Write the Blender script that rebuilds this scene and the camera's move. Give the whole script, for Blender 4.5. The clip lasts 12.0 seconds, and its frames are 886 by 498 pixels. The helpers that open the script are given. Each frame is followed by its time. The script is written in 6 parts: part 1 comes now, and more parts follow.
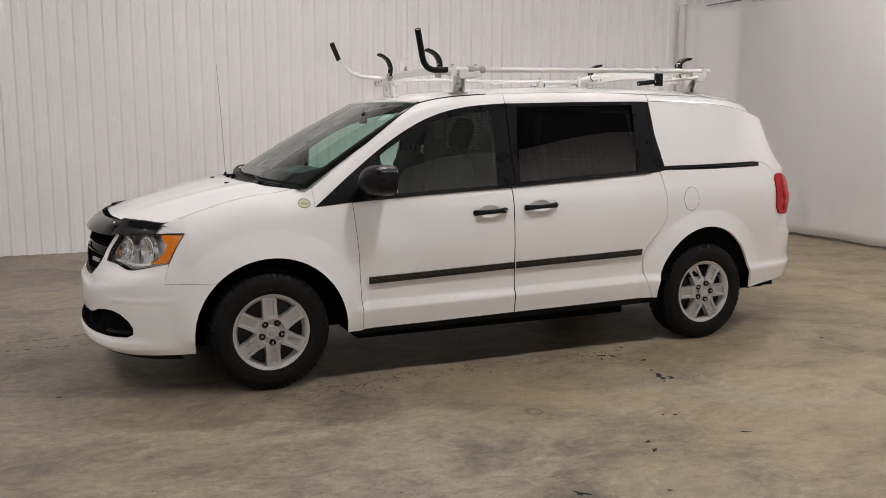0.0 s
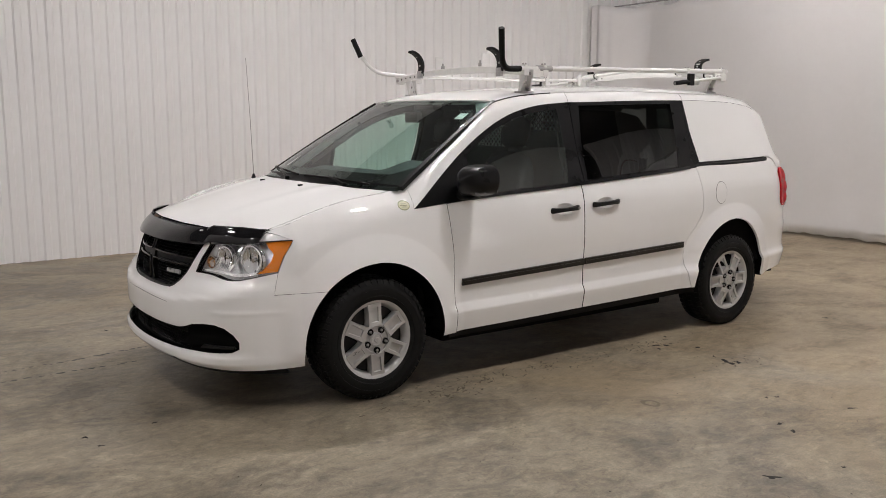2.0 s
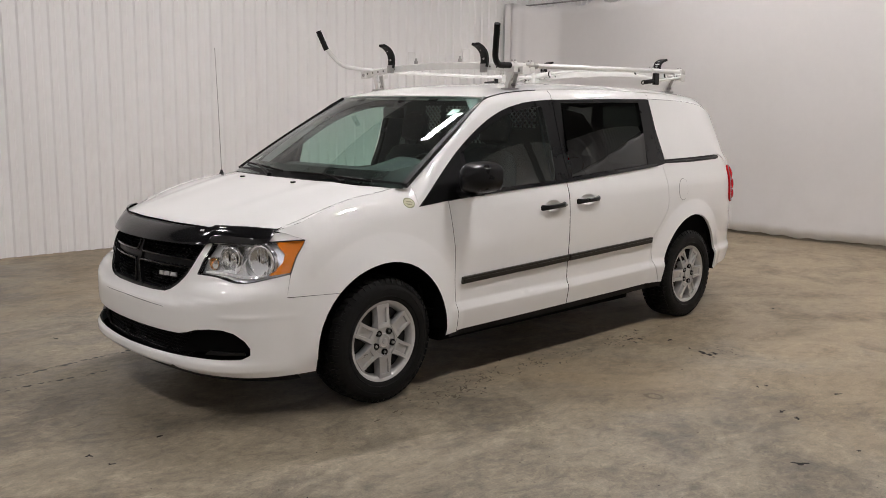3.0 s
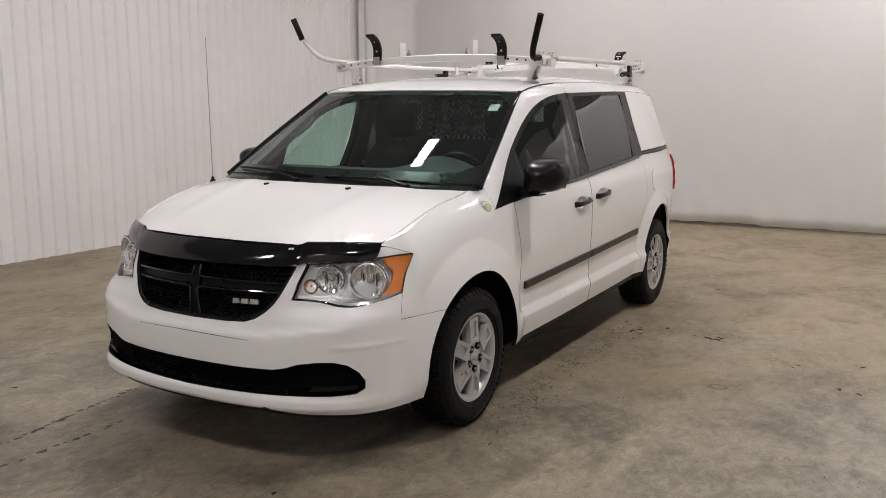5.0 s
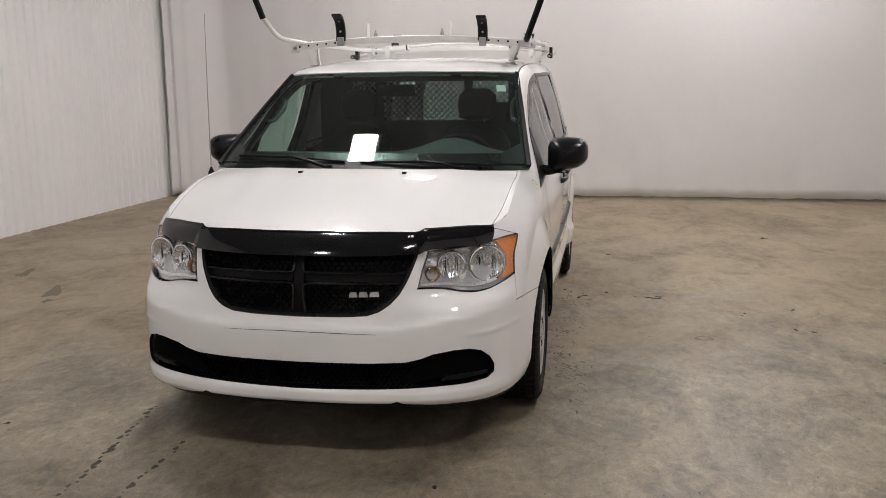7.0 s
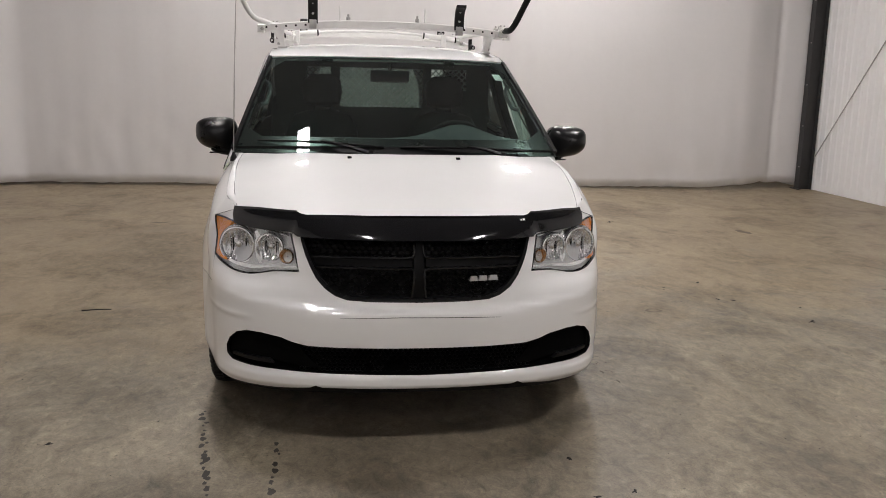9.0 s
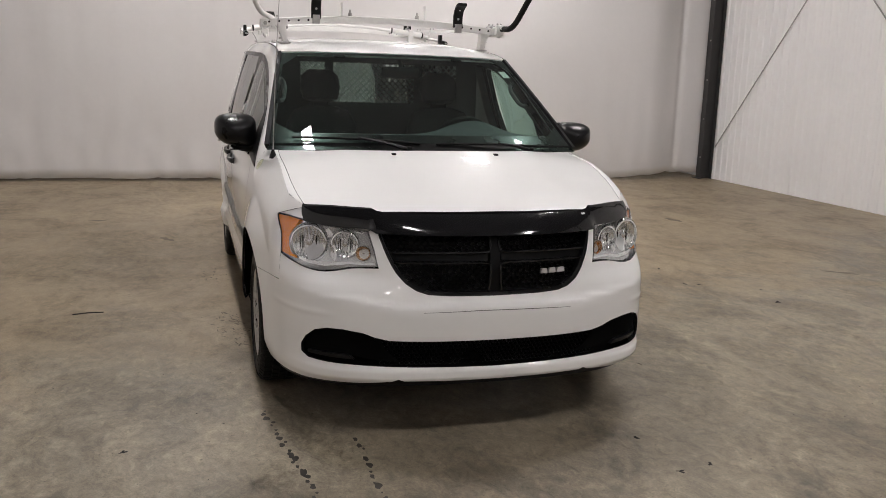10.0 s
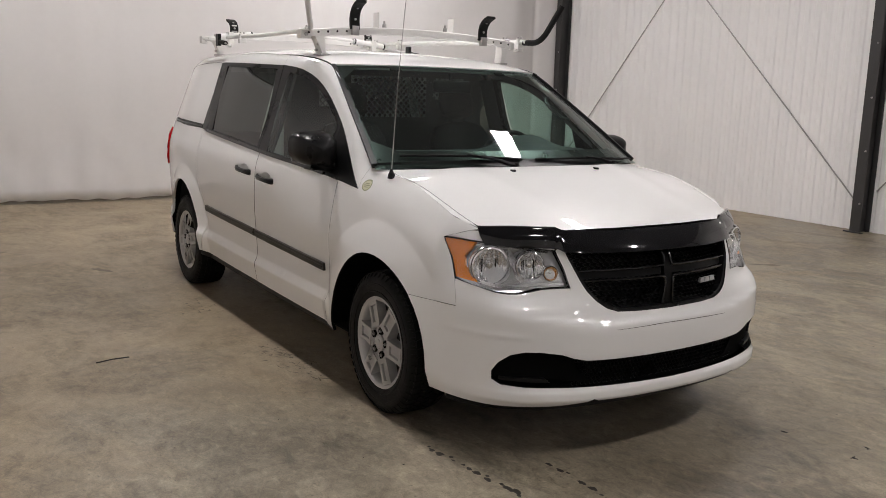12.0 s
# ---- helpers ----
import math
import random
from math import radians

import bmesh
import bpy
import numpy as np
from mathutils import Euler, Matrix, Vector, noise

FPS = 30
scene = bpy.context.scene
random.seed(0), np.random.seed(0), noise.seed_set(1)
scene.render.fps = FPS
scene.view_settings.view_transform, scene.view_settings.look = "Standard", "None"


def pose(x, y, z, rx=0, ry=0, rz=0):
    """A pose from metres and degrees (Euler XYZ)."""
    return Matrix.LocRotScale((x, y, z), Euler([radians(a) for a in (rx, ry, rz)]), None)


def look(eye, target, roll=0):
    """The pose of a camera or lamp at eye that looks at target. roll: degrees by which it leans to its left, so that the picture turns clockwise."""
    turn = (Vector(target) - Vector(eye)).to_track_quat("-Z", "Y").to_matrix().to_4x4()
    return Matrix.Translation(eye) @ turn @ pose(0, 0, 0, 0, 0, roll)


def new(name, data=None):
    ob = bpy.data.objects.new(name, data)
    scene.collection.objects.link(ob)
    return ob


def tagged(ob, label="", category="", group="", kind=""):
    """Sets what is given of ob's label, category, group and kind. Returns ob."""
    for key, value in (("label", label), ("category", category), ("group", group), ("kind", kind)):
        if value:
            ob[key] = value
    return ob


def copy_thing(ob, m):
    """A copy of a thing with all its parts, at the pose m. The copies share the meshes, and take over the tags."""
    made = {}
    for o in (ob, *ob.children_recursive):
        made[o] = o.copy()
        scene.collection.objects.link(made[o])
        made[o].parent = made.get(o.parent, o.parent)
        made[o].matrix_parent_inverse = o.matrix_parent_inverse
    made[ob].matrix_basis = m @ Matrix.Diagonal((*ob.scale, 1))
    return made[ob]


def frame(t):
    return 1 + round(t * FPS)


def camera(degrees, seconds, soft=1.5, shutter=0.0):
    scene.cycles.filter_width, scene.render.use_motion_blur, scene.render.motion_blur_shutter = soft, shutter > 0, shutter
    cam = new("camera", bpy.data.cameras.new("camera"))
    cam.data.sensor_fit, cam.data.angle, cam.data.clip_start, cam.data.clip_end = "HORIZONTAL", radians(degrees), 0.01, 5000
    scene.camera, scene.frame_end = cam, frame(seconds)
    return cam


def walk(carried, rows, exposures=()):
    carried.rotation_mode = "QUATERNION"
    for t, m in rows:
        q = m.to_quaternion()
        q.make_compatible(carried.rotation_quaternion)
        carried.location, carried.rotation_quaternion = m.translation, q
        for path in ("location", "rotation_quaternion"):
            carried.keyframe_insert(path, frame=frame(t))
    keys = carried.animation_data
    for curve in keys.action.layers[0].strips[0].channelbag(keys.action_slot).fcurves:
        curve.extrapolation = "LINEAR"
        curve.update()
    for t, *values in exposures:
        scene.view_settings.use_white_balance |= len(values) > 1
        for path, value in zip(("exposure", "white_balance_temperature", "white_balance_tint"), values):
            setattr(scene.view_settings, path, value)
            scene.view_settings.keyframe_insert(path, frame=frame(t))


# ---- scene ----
cam = camera(53.7, 12.0, soft=0.9)
PATH = [
    (0, (1.078, 5.779, 1.536), (0.281, 3.968, 1.245), 0.2),
    (0.5, (1.408, 5.58, 1.532), (0.58, 3.783, 1.24), -0.5),
    (1, (1.798, 5.42, 1.525), (0.844, 3.688, 1.226), -0.3),
    (1.5, (2.15, 5.248, 1.555), (1.091, 3.578, 1.254), 0.2),
    (2, (2.423, 4.97, 1.556), (1.278, 3.358, 1.255), 0.1),
    (2.5, (2.691, 4.708, 1.547), (1.438, 3.18, 1.24), 0.4),
    (4.5, (3.567, 3.318, 1.566), (1.907, 2.246, 1.256), 0.7),
    (5, (3.71, 2.891, 1.565), (1.999, 1.907, 1.241), 0.1),
    (5.5, (3.92, 2.494, 1.564), (2.135, 1.652, 1.236), -0.3),
    (6, (4.052, 2.107, 1.537), (2.221, 1.382, 1.186), -0.7),
    (6.5, (4.159, 1.679, 1.544), (2.28, 1.098, 1.178), -0.6),
    (7, (4.317, 1.278, 1.571), (2.387, 0.903, 1.204), -0.5),
    (9, (4.436, -0.391, 1.534), (2.491, -0.121, 1.154), 1.4),
    (9.5, (4.42, -0.838, 1.532), (2.515, -0.369, 1.146), 2.1),
    (10, (4.357, -1.276, 1.547), (2.48, -0.708, 1.155), 1.9),
    (10.5, (4.184, -1.658, 1.555), (2.324, -1.025, 1.18), 1.0),
    (11, (4.047, -2.093, 1.553), (2.244, -1.309, 1.186), 1.4),
    (11.5, (3.802, -2.467, 1.524), (2.047, -1.577, 1.168), 1.6),
    (12, (3.53, -2.846, 1.527), (1.875, -1.783, 1.169), 1.8),
]
walk(cam, [(t, look(eye, target, roll)) for t, eye, target, roll in PATH], exposures=[(0, 0.0), (12, 0.0)])

# The van's own axes are the world's: x ahead from the front axle, y to its left, z up.

# ---- world and light ----
world = bpy.data.worlds.new("world")
scene.world = world
world.use_nodes = True
world.node_tree.nodes["Background"].inputs[0].default_value = (0.6, 0.62, 0.66, 1)
world.node_tree.nodes["Background"].inputs[1].default_value = 0.05
WALL_R, WALL_L, BACK, FRONT_END, CEIL = -5.15, 7.1, -14.2, 9.5, 5.45
LAMP_POWER = 152.0


# ---- materials ----
def nodes_of(name):
    m = bpy.data.materials.new(name)
    m.use_nodes = True
    nt = m.node_tree
    return m, nt, nt.nodes["Principled BSDF"]


def link(nt, a, b):
    nt.links.new(a, b)


def noise_node(nt, scale, detail=4, coords="Object", rough=0.55, stretch=None):
    tc = nt.nodes.new("ShaderNodeTexCoord")
    n = nt.nodes.new("ShaderNodeTexNoise")
    n.inputs["Scale"].default_value, n.inputs["Detail"].default_value, n.inputs["Roughness"].default_value = scale, detail, rough
    if stretch:
        mp = nt.nodes.new("ShaderNodeMapping")
        mp.inputs["Scale"].default_value = stretch
        link(nt, tc.outputs[coords], mp.inputs[0])
        link(nt, mp.outputs[0], n.inputs["Vector"])
    else:
        link(nt, tc.outputs[coords], n.inputs["Vector"])
    return n.outputs["Fac"]


def ramp(nt, fac, stops):
    r = nt.nodes.new("ShaderNodeValToRGB")
    e = r.color_ramp.elements
    while len(e) < len(stops):
        e.new(0.5)
    for k, (p, c) in enumerate(stops):
        e[k].position = p
        e[k].color = (*c, 1) if len(c) == 3 else c
    link(nt, fac, r.inputs[0])
    return r.outputs[0]


def grey(v):
    return (v, v, v)


def mix_col(nt, fac, a, b, mode="MIX"):
    m = nt.nodes.new("ShaderNodeMix")
    m.data_type, m.blend_type = "RGBA", mode
    for sock, v in ((m.inputs[0], fac), (m.inputs[6], a), (m.inputs[7], b)):
        if isinstance(v, bpy.types.NodeSocket):
            link(nt, v, sock)
        elif isinstance(v, (int, float)):
            sock.default_value = v
        else:
            sock.default_value = (*v, 1)
    return m.outputs[2]


def bump(nt, bsdf, height, strength=0.2, dist=0.01):
    b = nt.nodes.new("ShaderNodeBump")
    b.inputs["Strength"].default_value, b.inputs["Distance"].default_value = strength, dist
    link(nt, height, b.inputs["Height"])
    link(nt, b.outputs[0], bsdf.inputs["Normal"])


def simple(name, col, rough=0.5, metal=0.0, var=0.12, scale=6.0, grain=0.0, coat=0.0, spec=0.5):
    """A plain material with two scales of variation in colour and gloss."""
    m, nt, b = nodes_of(name)
    big, fine = noise_node(nt, scale), noise_node(nt, scale * 12, 3)
    lo, hi = tuple(c * (1 - var) for c in col), tuple(min(1, c * (1 + var)) for c in col)
    c1 = ramp(nt, big, [(0.3, lo), (0.7, hi)])
    c2 = mix_col(nt, 0.25, c1, ramp(nt, fine, [(0.35, lo), (0.65, hi)]))
    link(nt, c2, b.inputs["Base Color"])
    link(nt, ramp(nt, big, [(0.3, grey(max(0.02, rough * 0.85))), (0.75, grey(min(1, rough * 1.15)))]), b.inputs["Roughness"])
    b.inputs["Metallic"].default_value, b.inputs["Specular IOR Level"].default_value = metal, spec
    if coat:
        b.inputs["Coat Weight"].default_value, b.inputs["Coat Roughness"].default_value = coat, 0.03
    if grain:
        bump(nt, b, noise_node(nt, scale * 60, 2), grain, 0.002)
    return m


def glass(name, tint, f0=0.035, gloss_rough=0.0, dust_veil=0.0):
    """Thin sheet glass: tinted clear, with a mirror coat that grows towards grazing angles on both faces alike, and a
    dusty film that also paints in the reflected veil.
    """
    m = bpy.data.materials.new(name)
    m.use_nodes = True
    nt = m.node_tree
    nt.nodes.remove(nt.nodes["Principled BSDF"])
    out = nt.nodes["Material Output"]
    tr, gl, lw, mx = (nt.nodes.new("ShaderNode" + k) for k in ("BsdfTransparent", "BsdfGlossy", "LayerWeight", "MixShader"))
    tr.inputs[0].default_value = (*tint, 1)
    gl.inputs["Roughness"].default_value = gloss_rough
    lw.inputs["Blend"].default_value = 0.5
    pw, ma = nt.nodes.new("ShaderNodeMath"), nt.nodes.new("ShaderNodeMath")
    pw.operation, ma.operation = "POWER", "MULTIPLY_ADD"
    pw.inputs[1].default_value, ma.inputs[1].default_value, ma.inputs[2].default_value = 5.0, 1 - f0, f0
    link(nt, lw.outputs["Facing"], pw.inputs[0])
    link(nt, pw.outputs[0], ma.inputs[0])
    link(nt, ma.outputs[0], mx.inputs[0])
    link(nt, tr.outputs[0], mx.inputs[1])
    link(nt, gl.outputs[0], mx.inputs[2])
    last = mx.outputs[0]
    # pale diffuse film: a dusty coat plus the painted-in haze of reflections
    if dust_veil:
        df, m2 = nt.nodes.new("ShaderNodeBsdfDiffuse"), nt.nodes.new("ShaderNodeMixShader")
        df.inputs[0].default_value = (0.72, 0.76, 0.73, 1)
        film = ramp(nt, noise_node(nt, 2.2, 6), [(0.3, grey(dust_veil * 0.7)), (0.7, grey(dust_veil * 1.3))])
        link(nt, film, m2.inputs[0])
        link(nt, last, m2.inputs[1])
        link(nt, df.outputs[0], m2.inputs[2])
        last = m2.outputs[0]
    link(nt, last, out.inputs[0])
    return m


def emitter(name, col, power):
    m = bpy.data.materials.new(name)
    m.use_nodes = True
    nt = m.node_tree
    nt.nodes.remove(nt.nodes["Principled BSDF"])
    e = nt.nodes.new("ShaderNodeEmission")
    e.inputs[0].default_value, e.inputs[1].default_value = (*col, 1), power
    link(nt, e.outputs[0], nt.nodes["Material Output"].inputs[0])
    return m


def floor_material():
    """Power-trowelled slab: smooth tan clouds at the back, a greyer, scuffed and damp area worn in at the front, smudges, pits and trowel arcs."""
    m, nt, b = nodes_of("worn_concrete")

    def twisted(scale, detail, rough, twist, stretch=None):
        f = noise_node(nt, scale, detail, rough=rough, stretch=stretch)
        f.node.inputs["Distortion"].default_value = twist
        return f

    def maths(op, a, c):
        n = nt.nodes.new("ShaderNodeMath")
        n.operation = op
        for sock, v in zip(n.inputs, (a, c)):
            if isinstance(v, (int, float)):
                sock.default_value = v
            else:
                link(nt, v, sock)
        return n.outputs[0]
    cloud = twisted(0.42, 6, 0.58, 0.7)
    patch = twisted(1.25, 10, 0.70, 0.7, (0.85, 1.1, 1))
    scuff = twisted(4.6, 10, 0.76, 0.8, (0.85, 1.2, 1))
    grit = twisted(15, 8, 0.76, 0.7, (0.85, 1.2, 1))
    pits = noise_node(nt, 38, 5, rough=0.7)
    grain = noise_node(nt, 95, 3, rough=0.6)
    # wear runs out from the parking place towards the hall's front end
    tc, sep = nt.nodes.new("ShaderNodeTexCoord"), nt.nodes.new("ShaderNodeSeparateXYZ")
    link(nt, tc.outputs["Object"], sep.inputs[0])
    edge = maths("ADD", maths("MULTIPLY", sep.outputs[0], 0.22), maths("ADD", maths("MULTIPLY", sep.outputs[1], 0.07), maths("MULTIPLY", twisted(0.55, 7, 0.6, 1.0), 2.0)))
    worn = ramp(nt, edge, [(0.62, grey(0)), (0.98, grey(1))])
    tan = ramp(nt, cloud, [(0.28, (0.218, 0.168, 0.107)), (0.5, (0.292, 0.230, 0.150)), (0.72, (0.348, 0.280, 0.188))])
    ash = ramp(nt, cloud, [(0.30, (0.205, 0.170, 0.122)), (0.5, (0.258, 0.218, 0.158)), (0.70, (0.305, 0.262, 0.196))])
    c = mix_col(nt, worn, tan, ash)
    dirty = ramp(nt, patch, [(0.46, grey(0)), (0.56, grey(0.62)), (0.68, grey(1))])
    soil = mix_col(nt, worn, (0.142, 0.111, 0.071), (0.098, 0.080, 0.056))
    c = mix_col(nt, maths("MULTIPLY", dirty, mix_col(nt, worn, grey(0.55), grey(0.80))), c, soil)
    # broken strokes and grit, strongest where the surface is worn
    hard = ramp(nt, scuff, [(0.40, grey(0.58)), (0.47, grey(0.93)), (0.53, grey(1.05)), (0.60, grey(1.34))])
    fine = ramp(nt, grit, [(0.38, grey(0.62)), (0.47, grey(0.95)), (0.54, grey(1.05)), (0.62, grey(1.36))])
    rough_c = mix_col(nt, 1.0, mix_col(nt, 1.0, c, hard, "MULTIPLY"), fine, "MULTIPLY")
    amount = mix_col(nt, worn, mix_col(nt, dirty, grey(0.32), grey(0.75)), mix_col(nt, dirty, grey(0.65), grey(1.0)))
    c = mix_col(nt, amount, c, rough_c)
    spots = maths("MULTIPLY", ramp(nt, pits, [(0.58, grey(0)), (0.68, grey(0.8))]), ramp(nt, scuff, [(0.50, grey(0)), (0.60, grey(1))]))
    c = mix_col(nt, spots, c, (0.055, 0.046, 0.035))
    c = mix_col(nt, 0.22, c, ramp(nt, grain, [(0.3, grey(0.2)), (0.7, grey(0.8))]), "OVERLAY")
    link(nt, c, b.inputs["Base Color"])
    gloss = mix_col(nt, worn, ramp(nt, patch, [(0.3, grey(0.42)), (0.7, grey(0.56))]), ramp(nt, scuff, [(0.36, grey(0.36)), (0.62, grey(0.52))]))
    link(nt, gloss, b.inputs["Roughness"])
    b.inputs["Specular IOR Level"].default_value = 0.5
    bump(nt, b, grit, 0.30, 0.006)
    return m


PAINT = simple("white_paint", (0.86, 0.855, 0.845), 0.45, var=0.012, scale=1.5, coat=1.0, spec=0.25)
# black for panel gaps and slots: their shade, put in as colour
GAP_SHADE = simple("black_gap_shade", (0.006, 0.006, 0.006), 0.8, var=0.1, spec=0.1)
BLACK_PLASTIC = simple("black_plastic", (0.0045, 0.0045, 0.0048), 0.42, var=0.15, scale=9, grain=0.08, spec=0.14)
MOULDING = simple("rubbing_strip_vinyl", (0.014, 0.0125, 0.011), 0.34, var=0.2, scale=7, spec=0.5)
BLACK_GLOSS = simple("black_acrylic", (0.008, 0.008, 0.009), 0.08, var=0.1, scale=4)
BLACK_SATIN = simple("black_satin_trim", (0.0075, 0.0075, 0.008), 0.30, var=0.12, scale=8, spec=0.2)
RUBBER = simple("tyre_rubber", (0.0055, 0.0054, 0.0052), 0.62, var=0.25, scale=14, grain=0.25, spec=0.2)
SILVER = simple("silver_wheel_cover", (0.50, 0.495, 0.49), 0.32, 0.45, var=0.07, scale=9)
CHROME = simple("chrome", (0.82, 0.82, 0.83), 0.08, 1.0, var=0.03)
REFLECTOR = simple("lamp_reflector", (0.92, 0.92, 0.93), 0.14, 0.85, var=0.03)
STEEL = simple("bare_steel", (0.42, 0.41, 0.40), 0.36, 0.9, var=0.18, scale=20)
RACK_WHITE = simple("rack_white_enamel", (0.74, 0.73, 0.71), 0.38, var=0.06, scale=16, coat=0.3)
DARK = simple("underbody_black", (0.003, 0.003, 0.003), 0.9, var=0.3, spec=0.05)
AMBER = simple("amber_lens", (0.80, 0.23, 0.018), 0.14, var=0.05, coat=0.6)
RED = simple("red_lens", (0.42, 0.004, 0.008), 0.2, var=0.06, coat=0.1, spec=0.15)
CLEAR = glass("clear_lens", (0.96, 0.97, 0.97))
GLASS = glass("green_tinted_glass", (0.66, 0.83, 0.77), 0.095, dust_veil=0.012)
SCREEN = glass("dust_veil_windscreen_glass", (0.66, 0.83, 0.77), 0.07, dust_veil=0.012)
GLASS_DARK = glass("dark_privacy_glass", (0.05, 0.056, 0.053), 0.09)
WALL_PAINT = simple("white_wall_steel", (0.85, 0.84, 0.835), 0.45, var=0.03, scale=0.9)
CLOTH = simple("white_sheet_curtain", (0.72, 0.703, 0.698), 0.6, var=0.025, scale=1.2)
# unseen ceiling, its unlit dark put into the colour to cut bounce light
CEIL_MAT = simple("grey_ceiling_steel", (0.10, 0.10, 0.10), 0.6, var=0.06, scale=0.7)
COLUMN = simple("grey_column_paint", (0.035, 0.034, 0.034), 0.45, var=0.2, scale=5)
FLOOR = floor_material()


# ---- mesh helpers ----
def finish(name, me, material, parent=None, label=""):
    if material is not None and not me.materials:
        me.materials.append(material)
    ob = new(name, me)
    if parent is not None:
        ob.parent = parent
    if label:
        tagged(ob, label)
    return ob


def part(name, bm, material, parent=None, label="", smooth=False):
    """Links a bmesh as one mesh object under a thing or a part."""
    me = bpy.data.meshes.new(name)
    bmesh.ops.recalc_face_normals(bm, faces=bm.faces)
    bm.to_mesh(me)
    bm.free()
    if smooth:
        for p in me.polygons:
            p.use_smooth = True
        me.set_sharp_from_angle(angle=radians(38))
    return finish(name, me, material, parent, label)


def thing(name, label, category, group="", kind="", at=(0, 0, 0)):
    ob = new(name)
    ob.location = at
    return tagged(ob, label, category, group, kind)


def block(bm, lo, hi, bev=0.0, m=None):
    """A box between two corners, with bevelled edges."""
    r = bmesh.ops.create_cube(bm, size=1)
    lo, hi = Vector(lo), Vector(hi)
    for v in r["verts"]:
        v.co = Vector((lo[k] + (v.co[k] + 0.5) * (hi[k] - lo[k]) for k in range(3)))
    vs = list(r["verts"])
    if bev > 0:
        es = list({e for v in vs for e in v.link_edges})
        out = bmesh.ops.bevel(bm, geom=es, offset=bev, segments=2, affect="EDGES", profile=0.6)
        vs = list({v for f in out["faces"] for v in f.verts} | {v for v in vs if v.is_valid})
    if m is not None:
        bmesh.ops.transform(bm, matrix=m, verts=vs)
    return vs


def tube(bm, pts, r, n=12, caps=True):
    """A round bar along points; r may be a list."""
    pts = [Vector(p) for p in pts]
    rs = r if isinstance(r, (list, tuple)) else [r] * len(pts)
    rings, up = [], None
    for k, p in enumerate(pts):
        d = (pts[min(k + 1, len(pts) - 1)] - pts[max(k - 1, 0)]).normalized()
        if up is None:
            up = d.orthogonal().normalized()
        up = (up - d * up.dot(d)).normalized()
        w = d.cross(up)
        rings.append([bm.verts.new(p + (up * math.cos(a) + w * math.sin(a)) * rs[k]) for a in (2 * math.pi * i / n for i in range(n))])
    for a, b in zip(rings, rings[1:]):
        for i in range(n):
            bm.faces.new((a[i], a[(i + 1) % n], b[(i + 1) % n], b[i]))
    if caps:
        bm.faces.new(rings[0][::-1])
        bm.faces.new(rings[-1])


def bend(points, radius=0.05, n=6):
    """Rounds the corners of a path."""
    pts = [Vector(p) for p in points]
    out = [pts[0]]
    for a, b, c in zip(pts, pts[1:], pts[2:]):
        ra = min(radius, (a - b).length * 0.49)
        rc = min(radius, (c - b).length * 0.49)
        p, q = b + (a - b).normalized() * ra, b + (c - b).normalized() * rc
        for k in range(n + 1):
            t = k / n
            out.append(p * (1 - t) ** 2 + b * 2 * t * (1 - t) + q * t * t)
    out.append(pts[-1])
    return out


def lathe(bm, prof, n=48, axis="y", at=(0, 0, 0)):
    """Turns a profile of (radius, along) about an axis."""
    at = Vector(at)
    rings = []
    for r, h in prof:
        ring = []
        for i in range(n):
            a = 2 * math.pi * i / n
            c, s_ = r * math.cos(a), r * math.sin(a)
            p = {"y": Vector((c, h, s_)), "x": Vector((h, c, s_)), "z": Vector((c, s_, h))}[axis]
            ring.append(bm.verts.new(at + p))
        rings.append(ring)
    for a, b in zip(rings, rings[1:]):
        for i in range(n):
            bm.faces.new((a[i], a[(i + 1) % n], b[(i + 1) % n], b[i]))
    return rings


class Spline:
    """A monotone cubic through (x, y) pairs, held straight beyond its ends."""

    def __init__(self, pairs):
        pairs = sorted(pairs)
        self.x, self.y = np.array([p[0] for p in pairs], float), np.array([p[1] for p in pairs], float)
        h, d = np.diff(self.x), np.diff(self.y) / np.diff(self.x)
        m = np.zeros(len(self.x))
        m[0], m[-1] = d[0], d[-1]
        for k in range(1, len(d)):
            if d[k - 1] * d[k] > 0:
                w1, w2 = 2 * h[k] + h[k - 1], h[k] + 2 * h[k - 1]
                m[k] = (w1 + w2) / (w1 / d[k - 1] + w2 / d[k])
        self.m = m

    def __call__(self, t):
        t = np.asarray(t, float)
        k = np.clip(np.searchsorted(self.x, t) - 1, 0, len(self.x) - 2)
        h = self.x[k + 1] - self.x[k]
        u = (t - self.x[k]) / h
        uc = np.clip(u, 0, 1)
        v = (2 * uc**3 - 3 * uc**2 + 1) * self.y[k] + (uc**3 - 2 * uc**2 + uc) * h * self.m[k] + (-2 * uc**3 + 3 * uc**2) * self.y[k + 1] + (uc**3 - uc**2) * h * self.m[k + 1]
        return v + np.where(u > 1, (u - 1) * h * self.m[k + 1], 0) + np.where(u < 0, u * h * self.m[k], 0)


def ease(a, b, v):
    t = np.clip((np.asarray(v, float) - a) / (b - a), 0, 1)
    return t * t * (3 - 2 * t)


def inside(poly, p):
    """Which of the points p lie in the polygon."""
    x, y = p[:, 0], p[:, 1]
    r = np.zeros(len(p), bool)
    q = np.roll(poly, -1, axis=0)
    for (ax, ay), (bx, by) in zip(poly, q):
        if ay != by:
            r ^= ((ay > y) != (by > y)) & (x < (bx - ax) * (y - ay) / (by - ay) + ax)
    return r


